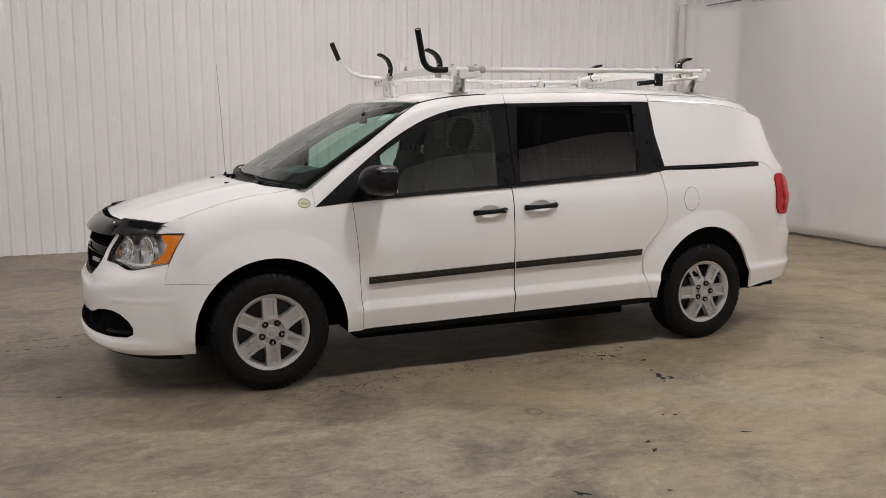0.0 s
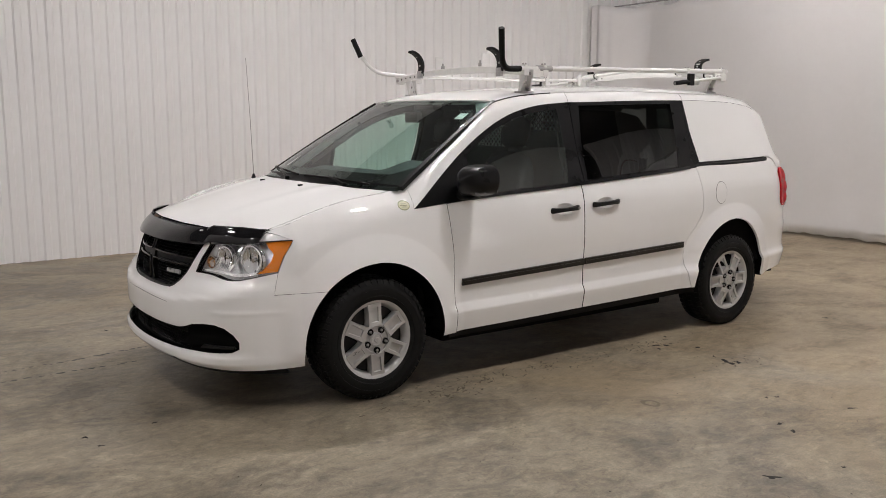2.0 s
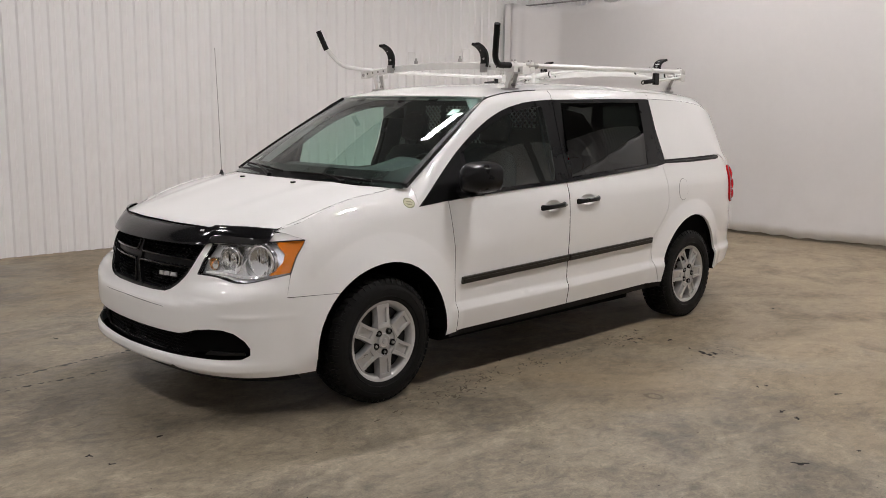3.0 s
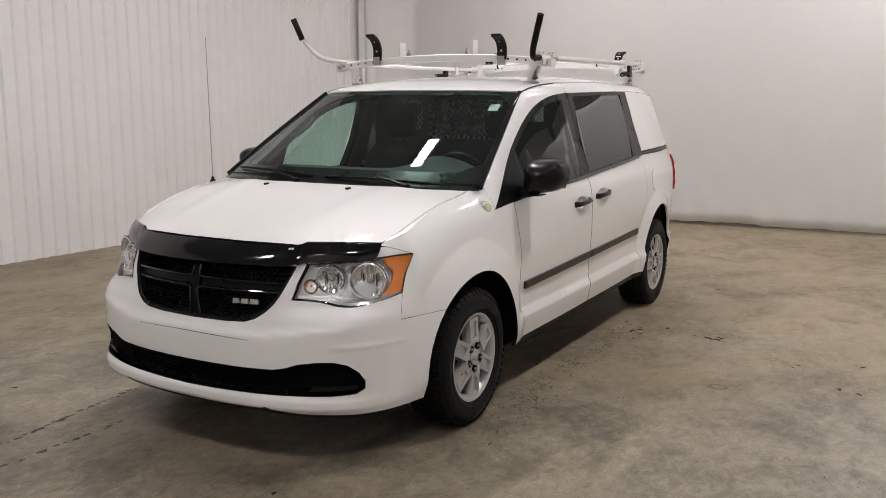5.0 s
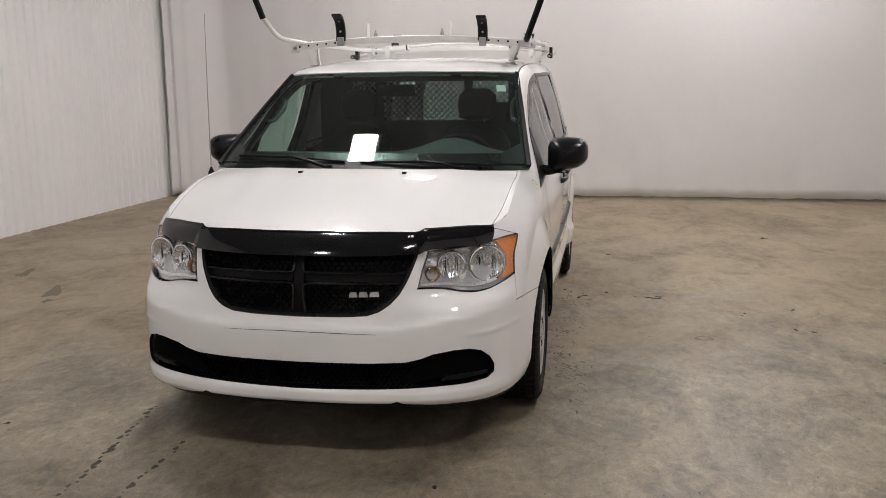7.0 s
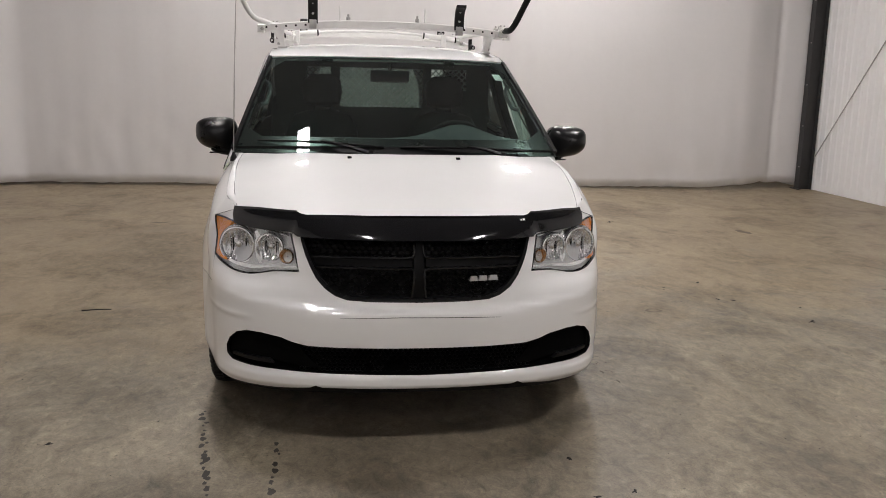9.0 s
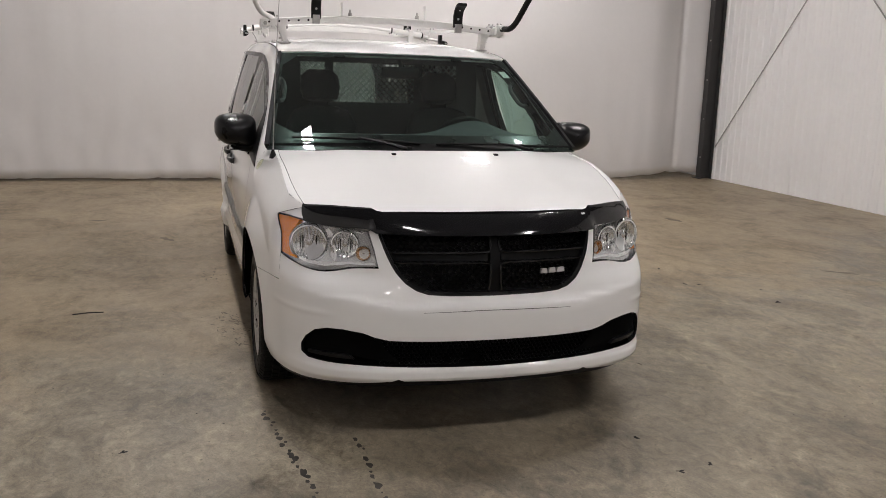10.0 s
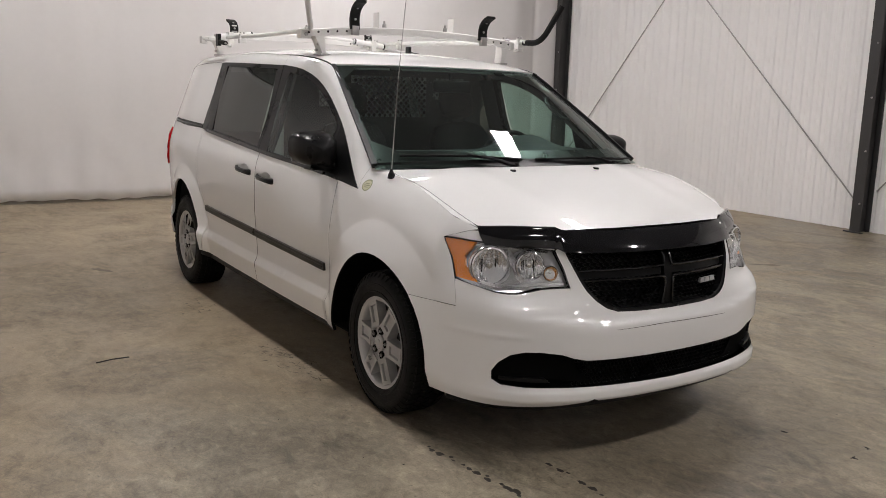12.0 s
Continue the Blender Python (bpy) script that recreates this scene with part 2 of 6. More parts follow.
def edge_steps(poly, step):
    out = []
    poly = [np.array(p, float) for p in poly]
    for a, b in zip(poly, poly[1:] + poly[:1]):
        n = max(1, int(np.linalg.norm(b - a) / step + 0.5))
        out += [a + (b - a) * k / n for k in range(n)]
    return np.array(out)


def shrink(poly, g):
    """Draws a polygon in by g."""
    area = np.sum(poly[:, 0] * np.roll(poly[:, 1], -1) - np.roll(poly[:, 0], -1) * poly[:, 1])
    s_ = 1 if area > 0 else -1
    a, b = poly - np.roll(poly, 1, axis=0), np.roll(poly, -1, axis=0) - poly
    n1 = np.stack([-a[:, 1], a[:, 0]], 1) / np.linalg.norm(a, axis=1)[:, None]
    n2 = np.stack([-b[:, 1], b[:, 0]], 1) / np.linalg.norm(b, axis=1)[:, None]
    n = n1 + n2
    n /= np.maximum((n * n).sum(1), 0.5)[:, None] / 2
    return poly + n * g * s_ / 2 * 1.0


def soft(poly, rounds=2, keep=0):
    """Rounds the corners of a polygon by cutting them."""
    p = np.array(poly, float)
    for _ in range(rounds):
        q = np.roll(p, -1, axis=0)
        p = np.stack([p * 0.75 + q * 0.25, p * 0.25 + q * 0.75], 1).reshape(-1, 2)
    return p


def smooth_open(pts, n=8):
    """A smooth line through points, as a list of pairs."""
    p = [np.array(q, float) for q in pts]
    p = [2 * p[0] - p[1]] + p + [2 * p[-1] - p[-2]]
    out = []
    for a, b, c, d in zip(p, p[1:], p[2:], p[3:]):
        for k in range(n):
            t = k / n
            out.append(0.5 * (2 * b + (c - a) * t + (2 * a - 5 * b + 4 * c - d) * t * t + (3 * b - a - 3 * c + d) * t**3))
    out.append(p[-2])
    return [tuple(q) for q in out]


def sheet(name, poly, surf, material, parent, holes=(), step=0.035, gap=0.0, depth=0.015, lift=0.0, label="", scale=(1, 1), mirror=False, centre=None, shade_rim=False, creases=()):
    """A panel: the polygon, in the surface's own two numbers, laid on the surface, with a rim turned in by depth.
    scale: metres for each of the two numbers."""
    from mathutils.geometry import delaunay_2d_cdt
    sc = np.array(scale, float)
    loops = []
    for k, q in enumerate([poly, *holes]):
        q = edge_steps(np.array(q, float) * sc, step)
        if gap and k == 0:
            q = shrink(q, gap)
        loops.append(q)
    outer = loops[0]
    lo, hi = outer.min(0), outer.max(0)
    gx, gy = np.meshgrid(np.arange(lo[0] + step * 0.37, hi[0], step), np.arange(lo[1] + step * 0.41, hi[1], step))
    grid = np.stack([gx.ravel(), gy.ravel()], 1)
    ok = inside(outer, grid)
    for h in loops[1:]:
        ok &= ~inside(h, grid)
    grid = grid[ok]
    edge = np.concatenate(loops)
    if len(grid):
        d = np.sqrt(((grid[:, None, :] - edge[None]) ** 2).sum(2)).min(1)
        grid = grid[d > step * 0.5]
    if len(creases):
        ex = np.array(creases, float) * sc
        ex = ex[inside(outer, ex)]
        ex = ex[np.sqrt(((ex[:, None, :] - edge[None]) ** 2).sum(2)).min(1) > 0.005]
        grid = grid[np.sqrt(((grid[:, None, :] - ex[None]) ** 2).sum(2)).min(1) > step * 0.6]
        grid = np.concatenate([grid, ex])
    allp = np.concatenate([edge, grid]) if len(grid) else edge
    es, k0 = [], 0
    for q in loops:
        es += [(k0 + i, k0 + (i + 1) % len(q)) for i in range(len(q))]
        k0 += len(q)
    vs, _, fs, ov, _, _ = delaunay_2d_cdt([Vector(p) for p in allp], es, [], 1, 1e-6)
    V = np.array([tuple(v) for v in vs])
    F = np.array([f for f in fs if len(f) == 3])
    mid = V[F].mean(1)
    ok = inside(outer, mid)
    for h in loops[1:]:
        ok &= ~inside(h, mid)
    F = F[ok]
    U = V / sc

    def at(uv):
        p = np.stack(np.broadcast_arrays(*surf(uv[:, 0], uv[:, 1])), 1).astype(float)
        return p

    e = 0.004
    P = at(U)
    du = at(U + np.array([e / sc[0], 0])) - at(U - np.array([e / sc[0], 0]))
    dv = at(U + np.array([0, e / sc[1]])) - at(U - np.array([0, e / sc[1]]))
    N = np.cross(du, dv)
    N /= np.maximum(np.linalg.norm(N, axis=1), 1e-9)[:, None]
    c = np.stack([np.clip(P[:, 0], -3.3, 0.3), 0 * P[:, 0], 0 * P[:, 0] + 0.85], 1) if centre is None else np.array(centre)[None]
    if np.sum((P - c) * N) < 0:
        N = -N
    P = P + N * lift
    if mirror:
        P, N = P * [1, -1, 1], N * [1, -1, 1]
    fn = np.cross(P[F[:, 1]] - P[F[:, 0]], P[F[:, 2]] - P[F[:, 0]])
    flip = (fn * N[F].mean(1)).sum(1) < 0
    F[flip] = F[flip][:, ::-1]
    # the rim
    count = {}
    for f in F:
        for a, b in ((f[0], f[1]), (f[1], f[2]), (f[2], f[0])):
            count[(a, b)] = 1
    rim = [(a, b) for a, b in count if (b, a) not in count]
    verts = [tuple(p) for p in P]
    faces = [tuple(int(i) for i in f) for f in F]
    normals = [N[i] for f in F for i in f]
    if depth:
        for a, b in rim:
            k = len(verts)
            pa, pb = P[a], P[b]
            verts += [tuple(pa), tuple(pb), tuple(pb - N[b] * depth), tuple(pa - N[a] * depth)]
            faces.append((k + 1, k, k + 3, k + 2))
            n = np.cross(pa - pb, -N[a])
            n = n / max(np.linalg.norm(n), 1e-9)
            normals += [n] * 4
    me = bpy.data.meshes.new(name)
    me.from_pydata(verts, [], faces)
    for p in me.polygons:
        p.use_smooth = True
    # rim faces coloured black to put in the shade of the gap
    if shade_rim:
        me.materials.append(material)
        me.materials.append(GAP_SHADE)
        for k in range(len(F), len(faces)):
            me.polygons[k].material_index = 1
    me.update()
    me.normals_split_custom_set([tuple(n) for n in normals])
    return finish(name, me, material, parent, label)


# ---- the hall ----
def ribbed_wall(name, length, height, pitch, depth, m, label):
    """Trapezoid-ribbed steel sheeting with a thickness, along x, facing +y, its foot at the origin."""
    bm = bmesh.new()
    prof, x = [], 0.0
    while x < length:
        prof += [(x, 0), (x + pitch * 0.42, 0), (x + pitch * 0.54, depth), (x + pitch * 0.88, depth)]
        x += pitch
    prof.append((length, 0))
    prof = [p for p in prof if p[0] <= length]
    lower = [bm.verts.new((a, b, 0)) for a, b in prof]
    upper = [bm.verts.new((a, b, height)) for a, b in prof]
    for k in range(len(prof) - 1):
        bm.faces.new((lower[k], lower[k + 1], upper[k + 1], upper[k]))
    block(bm, (0, -0.14, 0), (length, -0.02, height))
    ob = part(name, bm, WALL_PAINT)
    ob.matrix_world = m
    return tagged(ob, label, "wall", kind="structure")


def hall():
    bm = bmesh.new()
    block(bm, (BACK - 0.4, WALL_R - 0.4, -0.25), (FRONT_END + 0.4, WALL_L + 0.4, 0))
    tagged(part("floor", bm, FLOOR), "worn stained grey-brown concrete slab with drips", "floor", kind="structure")
    ribbed_wall("wall_right", FRONT_END - BACK, CEIL, 0.155, 0.022, pose(BACK, WALL_R, 0), "white ribbed steel wall sheeting")
    ribbed_wall("wall_left", FRONT_END - BACK, CEIL, 0.155, 0.014, pose(FRONT_END, WALL_L, 0, 0, 0, 180), "white ribbed steel wall sheeting behind the columns")
    ribbed_wall("wall_back", WALL_L - WALL_R, CEIL, 0.155, 0.022, pose(BACK, WALL_L, 0, 0, 0, -90), "white ribbed steel wall behind the curtain")
    ribbed_wall("wall_front", WALL_L - WALL_R, CEIL, 0.155, 0.022, pose(FRONT_END, WALL_R, 0, 0, 0, 90), "white ribbed steel wall")
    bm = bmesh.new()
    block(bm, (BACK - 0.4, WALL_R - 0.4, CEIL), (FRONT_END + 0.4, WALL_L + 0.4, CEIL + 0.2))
    tagged(part("ceiling", bm, CEIL_MAT), "dark grey steel ceiling, out of view", "ceiling", kind="structure")


def curtain():
    """A white sheet hung across the back, with soft folds and an uneven hem."""
    bm = bmesh.new()
    ys = np.linspace(-5.07, 6.88, 440)
    zs = np.linspace(0, 1, 26)
    top = 3.25
    rows = []
    for y in ys:
        hem = 0.036 + 0.016 * noise.noise((y * 1.3, 0, 0)) + 0.02 * noise.noise((y * 6, 3, 0)) + 0.06 * float(ease(5.2, 6.3, y))
        bunch = float(ease(-4.7, -5.0, y))
        col = []
        for v in zs:
            z = hem + (top - 0.06 * abs(math.sin(math.pi * y / 0.62)) ** 1.5 - hem) * v
            fold = 0.03 * noise.noise((y * 0.8, z * 0.12, 1)) + 0.009 * noise.noise((y * 3.7, z * 0.25, 5)) + 0.03 * (1 - v) * noise.noise((y * 0.6, z, 9))
            fold += 0.028 * (1 - v) ** 3 * noise.noise((y * 4, z * 3, 2)) + bunch * 0.03 * math.sin(y * 47)
            fold -= 0.22 * float(ease(5.8, 6.5, y)) + 0.03 * math.exp(-((y - 6.42) / 0.05) ** 2)
            fold += 0.55 * float(ease(-4.35, -5.05, y))
            col.append(bm.verts.new((-8.08 + fold, y, z)))
        rows.append(col)
    for a, b in zip(rows, rows[1:]):
        for k in range(len(zs) - 1):
            bm.faces.new((a[k], a[k + 1], b[k + 1], b[k]))
    rig = thing("curtain", "long white sheet curtain hung across the back of the hall", "curtain")
    cl = part("cloth", bm, CLOTH, rig, smooth=True)
    sol = cl.modifiers.new("thickness", "SOLIDIFY")
    sol.thickness = 0.004
    bm = bmesh.new()
    tube(bm, [(-8.08, -5.12, top + 0.02), (-8.08, 7.08, top + 0.02)], 0.012)
    part("curtain_wire", bm, STEEL, rig)


def column(x):
    """A steel I-section column against the left wall."""
    c = thing("steel_column", "dark grey steel I-beam column against the ribbed wall", "column", "wall columns", "structure")
    y0 = WALL_L - 0.02
    for nm, lo, hi in (("flange", (x - 0.065, y0 - 0.21, 0), (x + 0.065, y0 - 0.195, CEIL)), ("flange", (x - 0.065, y0 - 0.015, 0), (x + 0.065, y0, CEIL)),
                       ("web", (x - 0.006, y0 - 0.195, 0), (x + 0.006, y0 - 0.015, CEIL)), ("base_plate", (x - 0.12, y0 - 0.25, 0), (x + 0.12, y0 - 0.216, 0.016))):
        bm = bmesh.new()
        block(bm, lo, hi, 0.002)
        part(nm, bm, COLUMN, c)
    for z in np.arange(0.35, CEIL, 0.62):
        bm = bmesh.new()
        lathe(bm, [(0.0005, -0.012), (0.011, -0.012), (0.012, 0.0)], 6, "y", (x + 0.03, y0 - 0.21, float(z)))
        part("bolt", bm, STEEL, c)


def brace(a, b):
    bm = bmesh.new()
    tube(bm, [a, b], 0.009, 8)
    tagged(part("brace_rod", bm, STEEL), "thin grey steel cross-bracing rod", "brace rod", "wall bracing", "structure")


# rows carried on by spacing; the lamp behind the curtain is added light
LAMPS = [(x, y) for x in (-11.6, -6.6, -1.57, 3.45, 8.45) for y in (-1.18, 2.84) if x > -8 or y > 0]


def ceiling_lamp(x, y, glow):
    lamp_ = thing("ceiling_lamp", "rectangular white high-bay lamp under the ceiling", "lamp", "ceiling lamps")
    bm = bmesh.new()
    block(bm, (-0.34, -0.16, 0.03), (0.34, 0.16, 0.10), 0.01)
    part("housing", bm, RACK_WHITE, lamp_)
    bm = bmesh.new()
    block(bm, (-0.31, -0.13, 0.0), (0.31, 0.13, 0.028))
    part("diffuser", bm, glow, lamp_)
    for s_ in (-0.25, 0.25):
        bm = bmesh.new()
        tube(bm, [(s_, 0, 0.1), (s_, 0, 0.45)], 0.006, 8)
        part("hanger", bm, STEEL, lamp_)
    lamp_.location = (x, y, CEIL - 0.45)


def ceiling_lamps():
    """Power set lamp by lamp to balance the light: the pair over the van is the brightest, the rear and front pairs are
    dimmer.
    """
    tint = (1.0, 0.950, 0.944)
    power = {-11.6: (0.6, 0.6), -6.6: (0.82, 1.42), -1.57: (1.42, 1.30), 3.45: (0.72, 1.12), 8.45: (0.3, 0.4)}
    for x, y in LAMPS:
        ceiling_lamp(x, y, emitter("lamp_glow", tint, LAMP_POWER * power[x][0 if y < 0 else 1]))


hall()
curtain()
for cx in (-13.9, -8.22, -2.53, 3.2):
    column(cx)
for ca, cb in (((-8.1, 7.06, 0.52), (-4.2, 7.06, 5.1)), ((-2.6, 7.06, 0.28), (-7.5, 7.06, 5.1)), ((-2.42, 7.06, 0.5), (1.5, 7.06, 5.1))):
    brace(ca, cb)
ceiling_lamps()

# ---- the van's surfaces ----
WHEEL_Z, AXLES, ARCH = 0.335, (0.0, -3.078), 0.435
PLAN = Spline([(0.6, 0.880), (0.44, 0.912), (0.2, 0.936), (0, 0.946), (-0.3, 0.949), (-0.5, 0.951), (-1, 0.960), (-1.5, 0.966), (-2, 0.966), (-2.5, 0.961),
               (-3, 0.950), (-3.4, 0.922), (-3.7, 0.882), (-3.9, 0.842), (-4.02, 0.80), (-4.15, 0.73)])
PROFILE = Spline([(0.2, -0.04), (0.25, -0.028), (0.3, -0.022), (0.40, -0.004), (0.418, -0.0015), (0.424, -0.002), (0.468, -0.0205), (0.475, -0.0215), (0.52, -0.0205), (0.65, -0.011), (0.8, -0.001),
                  (0.9, 0.0), (1.0, -0.004), (1.05, -0.012), (1.1, -0.026), (1.2, -0.053), (1.3, -0.081), (1.5, -0.139), (1.75, -0.212)])
PROFILE_F = Spline([(0.2, -0.04), (0.25, -0.028), (0.3, -0.022), (0.38, -0.014), (0.5, -0.012), (0.65, -0.009), (0.8, -0.001), (0.9, 0.0), (1.0, -0.004), (1.05, -0.012), (1.1, -0.026), (1.2, -0.053), (1.3, -0.081), (1.5, -0.139), (1.75, -0.212)])
TOP = Spline([(0.6, 0.945), (0.44, 1.005), (0.33, 1.045), (0.1, 1.105), (-0.1, 1.130), (-0.180, 1.143), (-0.6, 1.402), (-0.985, 1.64), (-1.2, 1.68), (-1.56, 1.705), (-2.2, 1.72),
              (-2.66, 1.715), (-3.1, 1.707), (-3.4, 1.684), (-3.62, 1.640), (-3.9, 1.48)])
REAR = Spline([(0.2, -4.10), (0.3, -4.14), (0.5, -4.21), (0.70, -4.20), (0.76, -4.13), (1.0, -4.10), (1.2, -4.03), (1.45, -3.91), (1.62, -3.79), (1.72, -3.65), (1.78, -3.48)])


def side_y(x, z):
    x, z = np.broadcast_arrays(np.asarray(x, float), np.asarray(z, float))
    rise = (x + 0.5) * -0.015
    zp, fr = z - np.where(z < 0.6, rise, rise * 0.6), ease(-0.54, -0.46, x)
    y = PLAN(x) + PROFILE(zp) * (1 - fr) + PROFILE_F(zp) * fr
    y = y - 0.026 * ease(0.75, 1.06, z) * ease(-1.5, -0.5, x)
    y = y - 0.028 * ease(1.06, 1.36, z) * ease(-2.5, -1.45, x)
    z0 = TOP(x)
    front = ease(-0.45, -0.2, x)
    w = 0.055 + 0.115 * front
    drop = (0.024 + 0.036 * front) / w**2
    over = np.maximum(0, z - z0 + w)
    y = y - drop * np.minimum(over, w * 1.6) ** 2
    for ax in AXLES:
        r = np.maximum(np.hypot(x - ax, z - WHEEL_Z), 0.425)
        y = y + 0.115 * (np.sqrt((0.587 - r) ** 2 + 0.007**2) + 0.587 - r) * ease(0.18, 0.34, z)
    d = x - REAR(z)
    y = y - 0.10 * np.maximum(0, 1 - d / 0.5) ** 2.4 - 0.12 * np.maximum(0, 1 - d / 0.12) ** 2
    return y


FZ = [0.20, 0.25, 0.285, 0.315, 0.34, 0.40, 0.47, 0.545, 0.583, 0.603, 0.64, 0.72, 0.80, 0.86, 0.93, 0.97, 1.00]
FX = [Spline(list(zip(FZ, c))) for c in (
    (0.92, 0.968, 0.995, 0.995, 0.978, 0.976, 0.982, 0.983, 0.979, 0.955, 0.942, 0.945, 0.93, 0.91, 0.86, 0.80, 0.72),
    (0.915, 0.963, 0.990, 0.990, 0.973, 0.971, 0.977, 0.978, 0.974, 0.950, 0.936, 0.935, 0.918, 0.90, 0.85, 0.795, 0.715),
    (0.89, 0.938, 0.967, 0.967, 0.950, 0.948, 0.954, 0.954, 0.948, 0.926, 0.912, 0.885, 0.865, 0.845, 0.81, 0.77, 0.70),
    (0.855, 0.902, 0.930, 0.930, 0.914, 0.912, 0.917, 0.918, 0.914, 0.897, 0.876, 0.830, 0.81, 0.787, 0.762, 0.735, 0.68),
    (0.79, 0.837, 0.870, 0.870, 0.855, 0.855, 0.860, 0.860, 0.858, 0.846, 0.824, 0.768, 0.748, 0.722, 0.705, 0.685, 0.645),
    (0.71, 0.752, 0.785, 0.785, 0.772, 0.774, 0.778, 0.779, 0.778, 0.770, 0.752, 0.705, 0.685, 0.66, 0.645, 0.63, 0.60),
    (0.62, 0.65, 0.672, 0.672, 0.666, 0.668, 0.670, 0.670, 0.668, 0.664, 0.655, 0.63, 0.615, 0.592, 0.58, 0.57, 0.55),
    (0.525, 0.54, 0.55, 0.55, 0.55, 0.55, 0.55, 0.55, 0.549, 0.547, 0.545, 0.54, 0.53, 0.518, 0.51, 0.505, 0.495))]
FY = [Spline(c) for c in (
    [(0.2, 0), (1, 0)], [(0.2, 0.2), (1, 0.2)], [(0.2, 0.4), (0.86, 0.4), (1, 0.38)], [(0.2, 0.55), (0.64, 0.55), (0.86, 0.52), (1, 0.48)],
    [(0.2, 0.675), (0.3, 0.685), (0.64, 0.68), (0.86, 0.63), (0.93, 0.61), (1, 0.56)], [(0.2, 0.77), (0.3, 0.782), (0.64, 0.78), (0.86, 0.73), (0.93, 0.70), (1, 0.63)],
    [(0.2, 0.83), (0.3, 0.847), (0.64, 0.845), (0.86, 0.80), (0.93, 0.772), (1, 0.722)], [(0.2, 0.865), (0.3, 0.885), (0.64, 0.888), (0.86, 0.845), (0.93, 0.822), (1, 0.785)])]


def front_xy(s_, z):
    """The nose: s runs from 0 on the middle line to 8 where the flank begins, 0.44 ahead of the axle."""
    s_, z = np.broadcast_arrays(np.asarray(s_, float), np.asarray(z, float))
    zq = z - np.interp(s_, (1.5, 2, 3, 4, 5, 6.5), (0, 0.004, 0.022, 0.036, 0.045, 0.05)) * ease(0.45, 0.60, z) * (1 - ease(0.655, 0.725, z))
    xs = [f(zq) for f in FX] + [np.full(z.shape, 0.44)]
    ys = [f(z) for f in FY] + [side_y(0.44, z)]
    x9, y9 = side_y(0.34, z) * 0 + 0.34, side_y(0.34, z)
    xs, ys = np.stack([xs[1], *xs, x9]), np.stack([-ys[1], *ys, y9])
    k = np.clip(np.floor(s_).astype(int), 0, 7)
    u = s_ - k
    out = []
    for c in (xs, ys):
        a, b, d, e = (np.take_along_axis(c, (k + j)[None], 0)[0] for j in range(4))
        out.append(0.5 * (2 * b + (d - a) * u + (2 * a - 5 * b + 4 * d - e) * u * u + (3 * b - a - 3 * d + e) * u**3))
    out[0] = out[0] + 0.007 * np.exp(-(((z - 0.552) / 0.013) ** 2)) * ease(3.8, 5.0, s_) * (1 - ease(6.6, 7.6, s_))
    aft = s_ > 8
    xa = 0.44 - (s_ - 8) * 0.1
    return [np.where(aft, xa, out[0]), np.where(aft, side_y(np.minimum(xa, 0.44), z), out[1])]


def front(s_, z):
    x, y = front_xy(np.abs(s_), z)
    return x, y * np.sign(np.where(np.asarray(s_) == 0, 1, s_)), z


def s_of(z, x=None, y=None):
    """The nose's own number at a height, for a given x or y."""
    t = np.linspace(0, 8, 161)
    fx, fy = front_xy(t, np.full(161, float(z)))
    return float(np.interp(y, fy, t)) if x is None else float(np.interp(-x, -fx, t))


def side(x, z):
    x, z = np.broadcast_arrays(np.asarray(x, float), np.asarray(z, float))
    y = side_y(np.minimum(x, 0.44), z)
    ahead = x > 0.44
    if ahead.any():
        xa, za = x[ahead], z[ahead]
        lo, hi = np.full(xa.shape, 4.0), np.full(xa.shape, 8.0)
        for _ in range(26):
            m_ = (lo + hi) / 2
            fx, fy = front_xy(m_, za)
            lo, hi = np.where(fx > xa, m_, lo), np.where(fx > xa, hi, m_)
        y = y.copy()
        y[ahead] = front_xy((lo + hi) / 2, za)[1]
    return x, y, z


def bowed(lower, upper, bow):
    """A smoothly bowed sheet between two lines of the flank, leaning in more towards its upper edge."""
    def f(x, z):
        x, z = np.broadcast_arrays(np.asarray(x, float), np.asarray(z, float))
        z0, z1 = lower(x), upper(x)
        y0, y1 = side_y(x, z0), side_y(x, z1)
        t = np.clip((z - z0) / (z1 - z0), -0.2, 1.2)
        return x, y0 + (y1 - y0) * t + bow * 4 * t * (1 - t), z
    return f


HOOD_MID = Spline([(0.90, 0.90), (0.84, 0.945), (0.8, 0.965), (0.7, 1.005), (0.6, 1.037), (0.33, 1.105), (0.12, 1.150), (-0.05, 1.176), (-0.3, 1.20)])


def hood(x, y):
    x, y = np.broadcast_arrays(np.asarray(x, float), np.asarray(y, float))
    edge = TOP(x) + 0.002
    t = np.clip(np.abs(y) / 0.79, 0, 1.2)
    mid = HOOD_MID(x)
    ridge = 0.004 * np.exp(-((np.abs(y) - 0.40 - 0.12 * (0.6 - x)) / 0.07) ** 2)
    z = mid + (edge - mid) * t**2.6 + ridge * ease(0.75, 0.45, x)
    return x, y, z


ROOF_MID = Spline([(-0.86, 1.646), (-0.90, 1.658), (-1.0, 1.682), (-1.23, 1.724), (-1.6, 1.757), (-2.2, 1.775), (-3.0, 1.770), (-3.4, 1.748), (-3.62, 1.715), (-3.8, 1.66)])


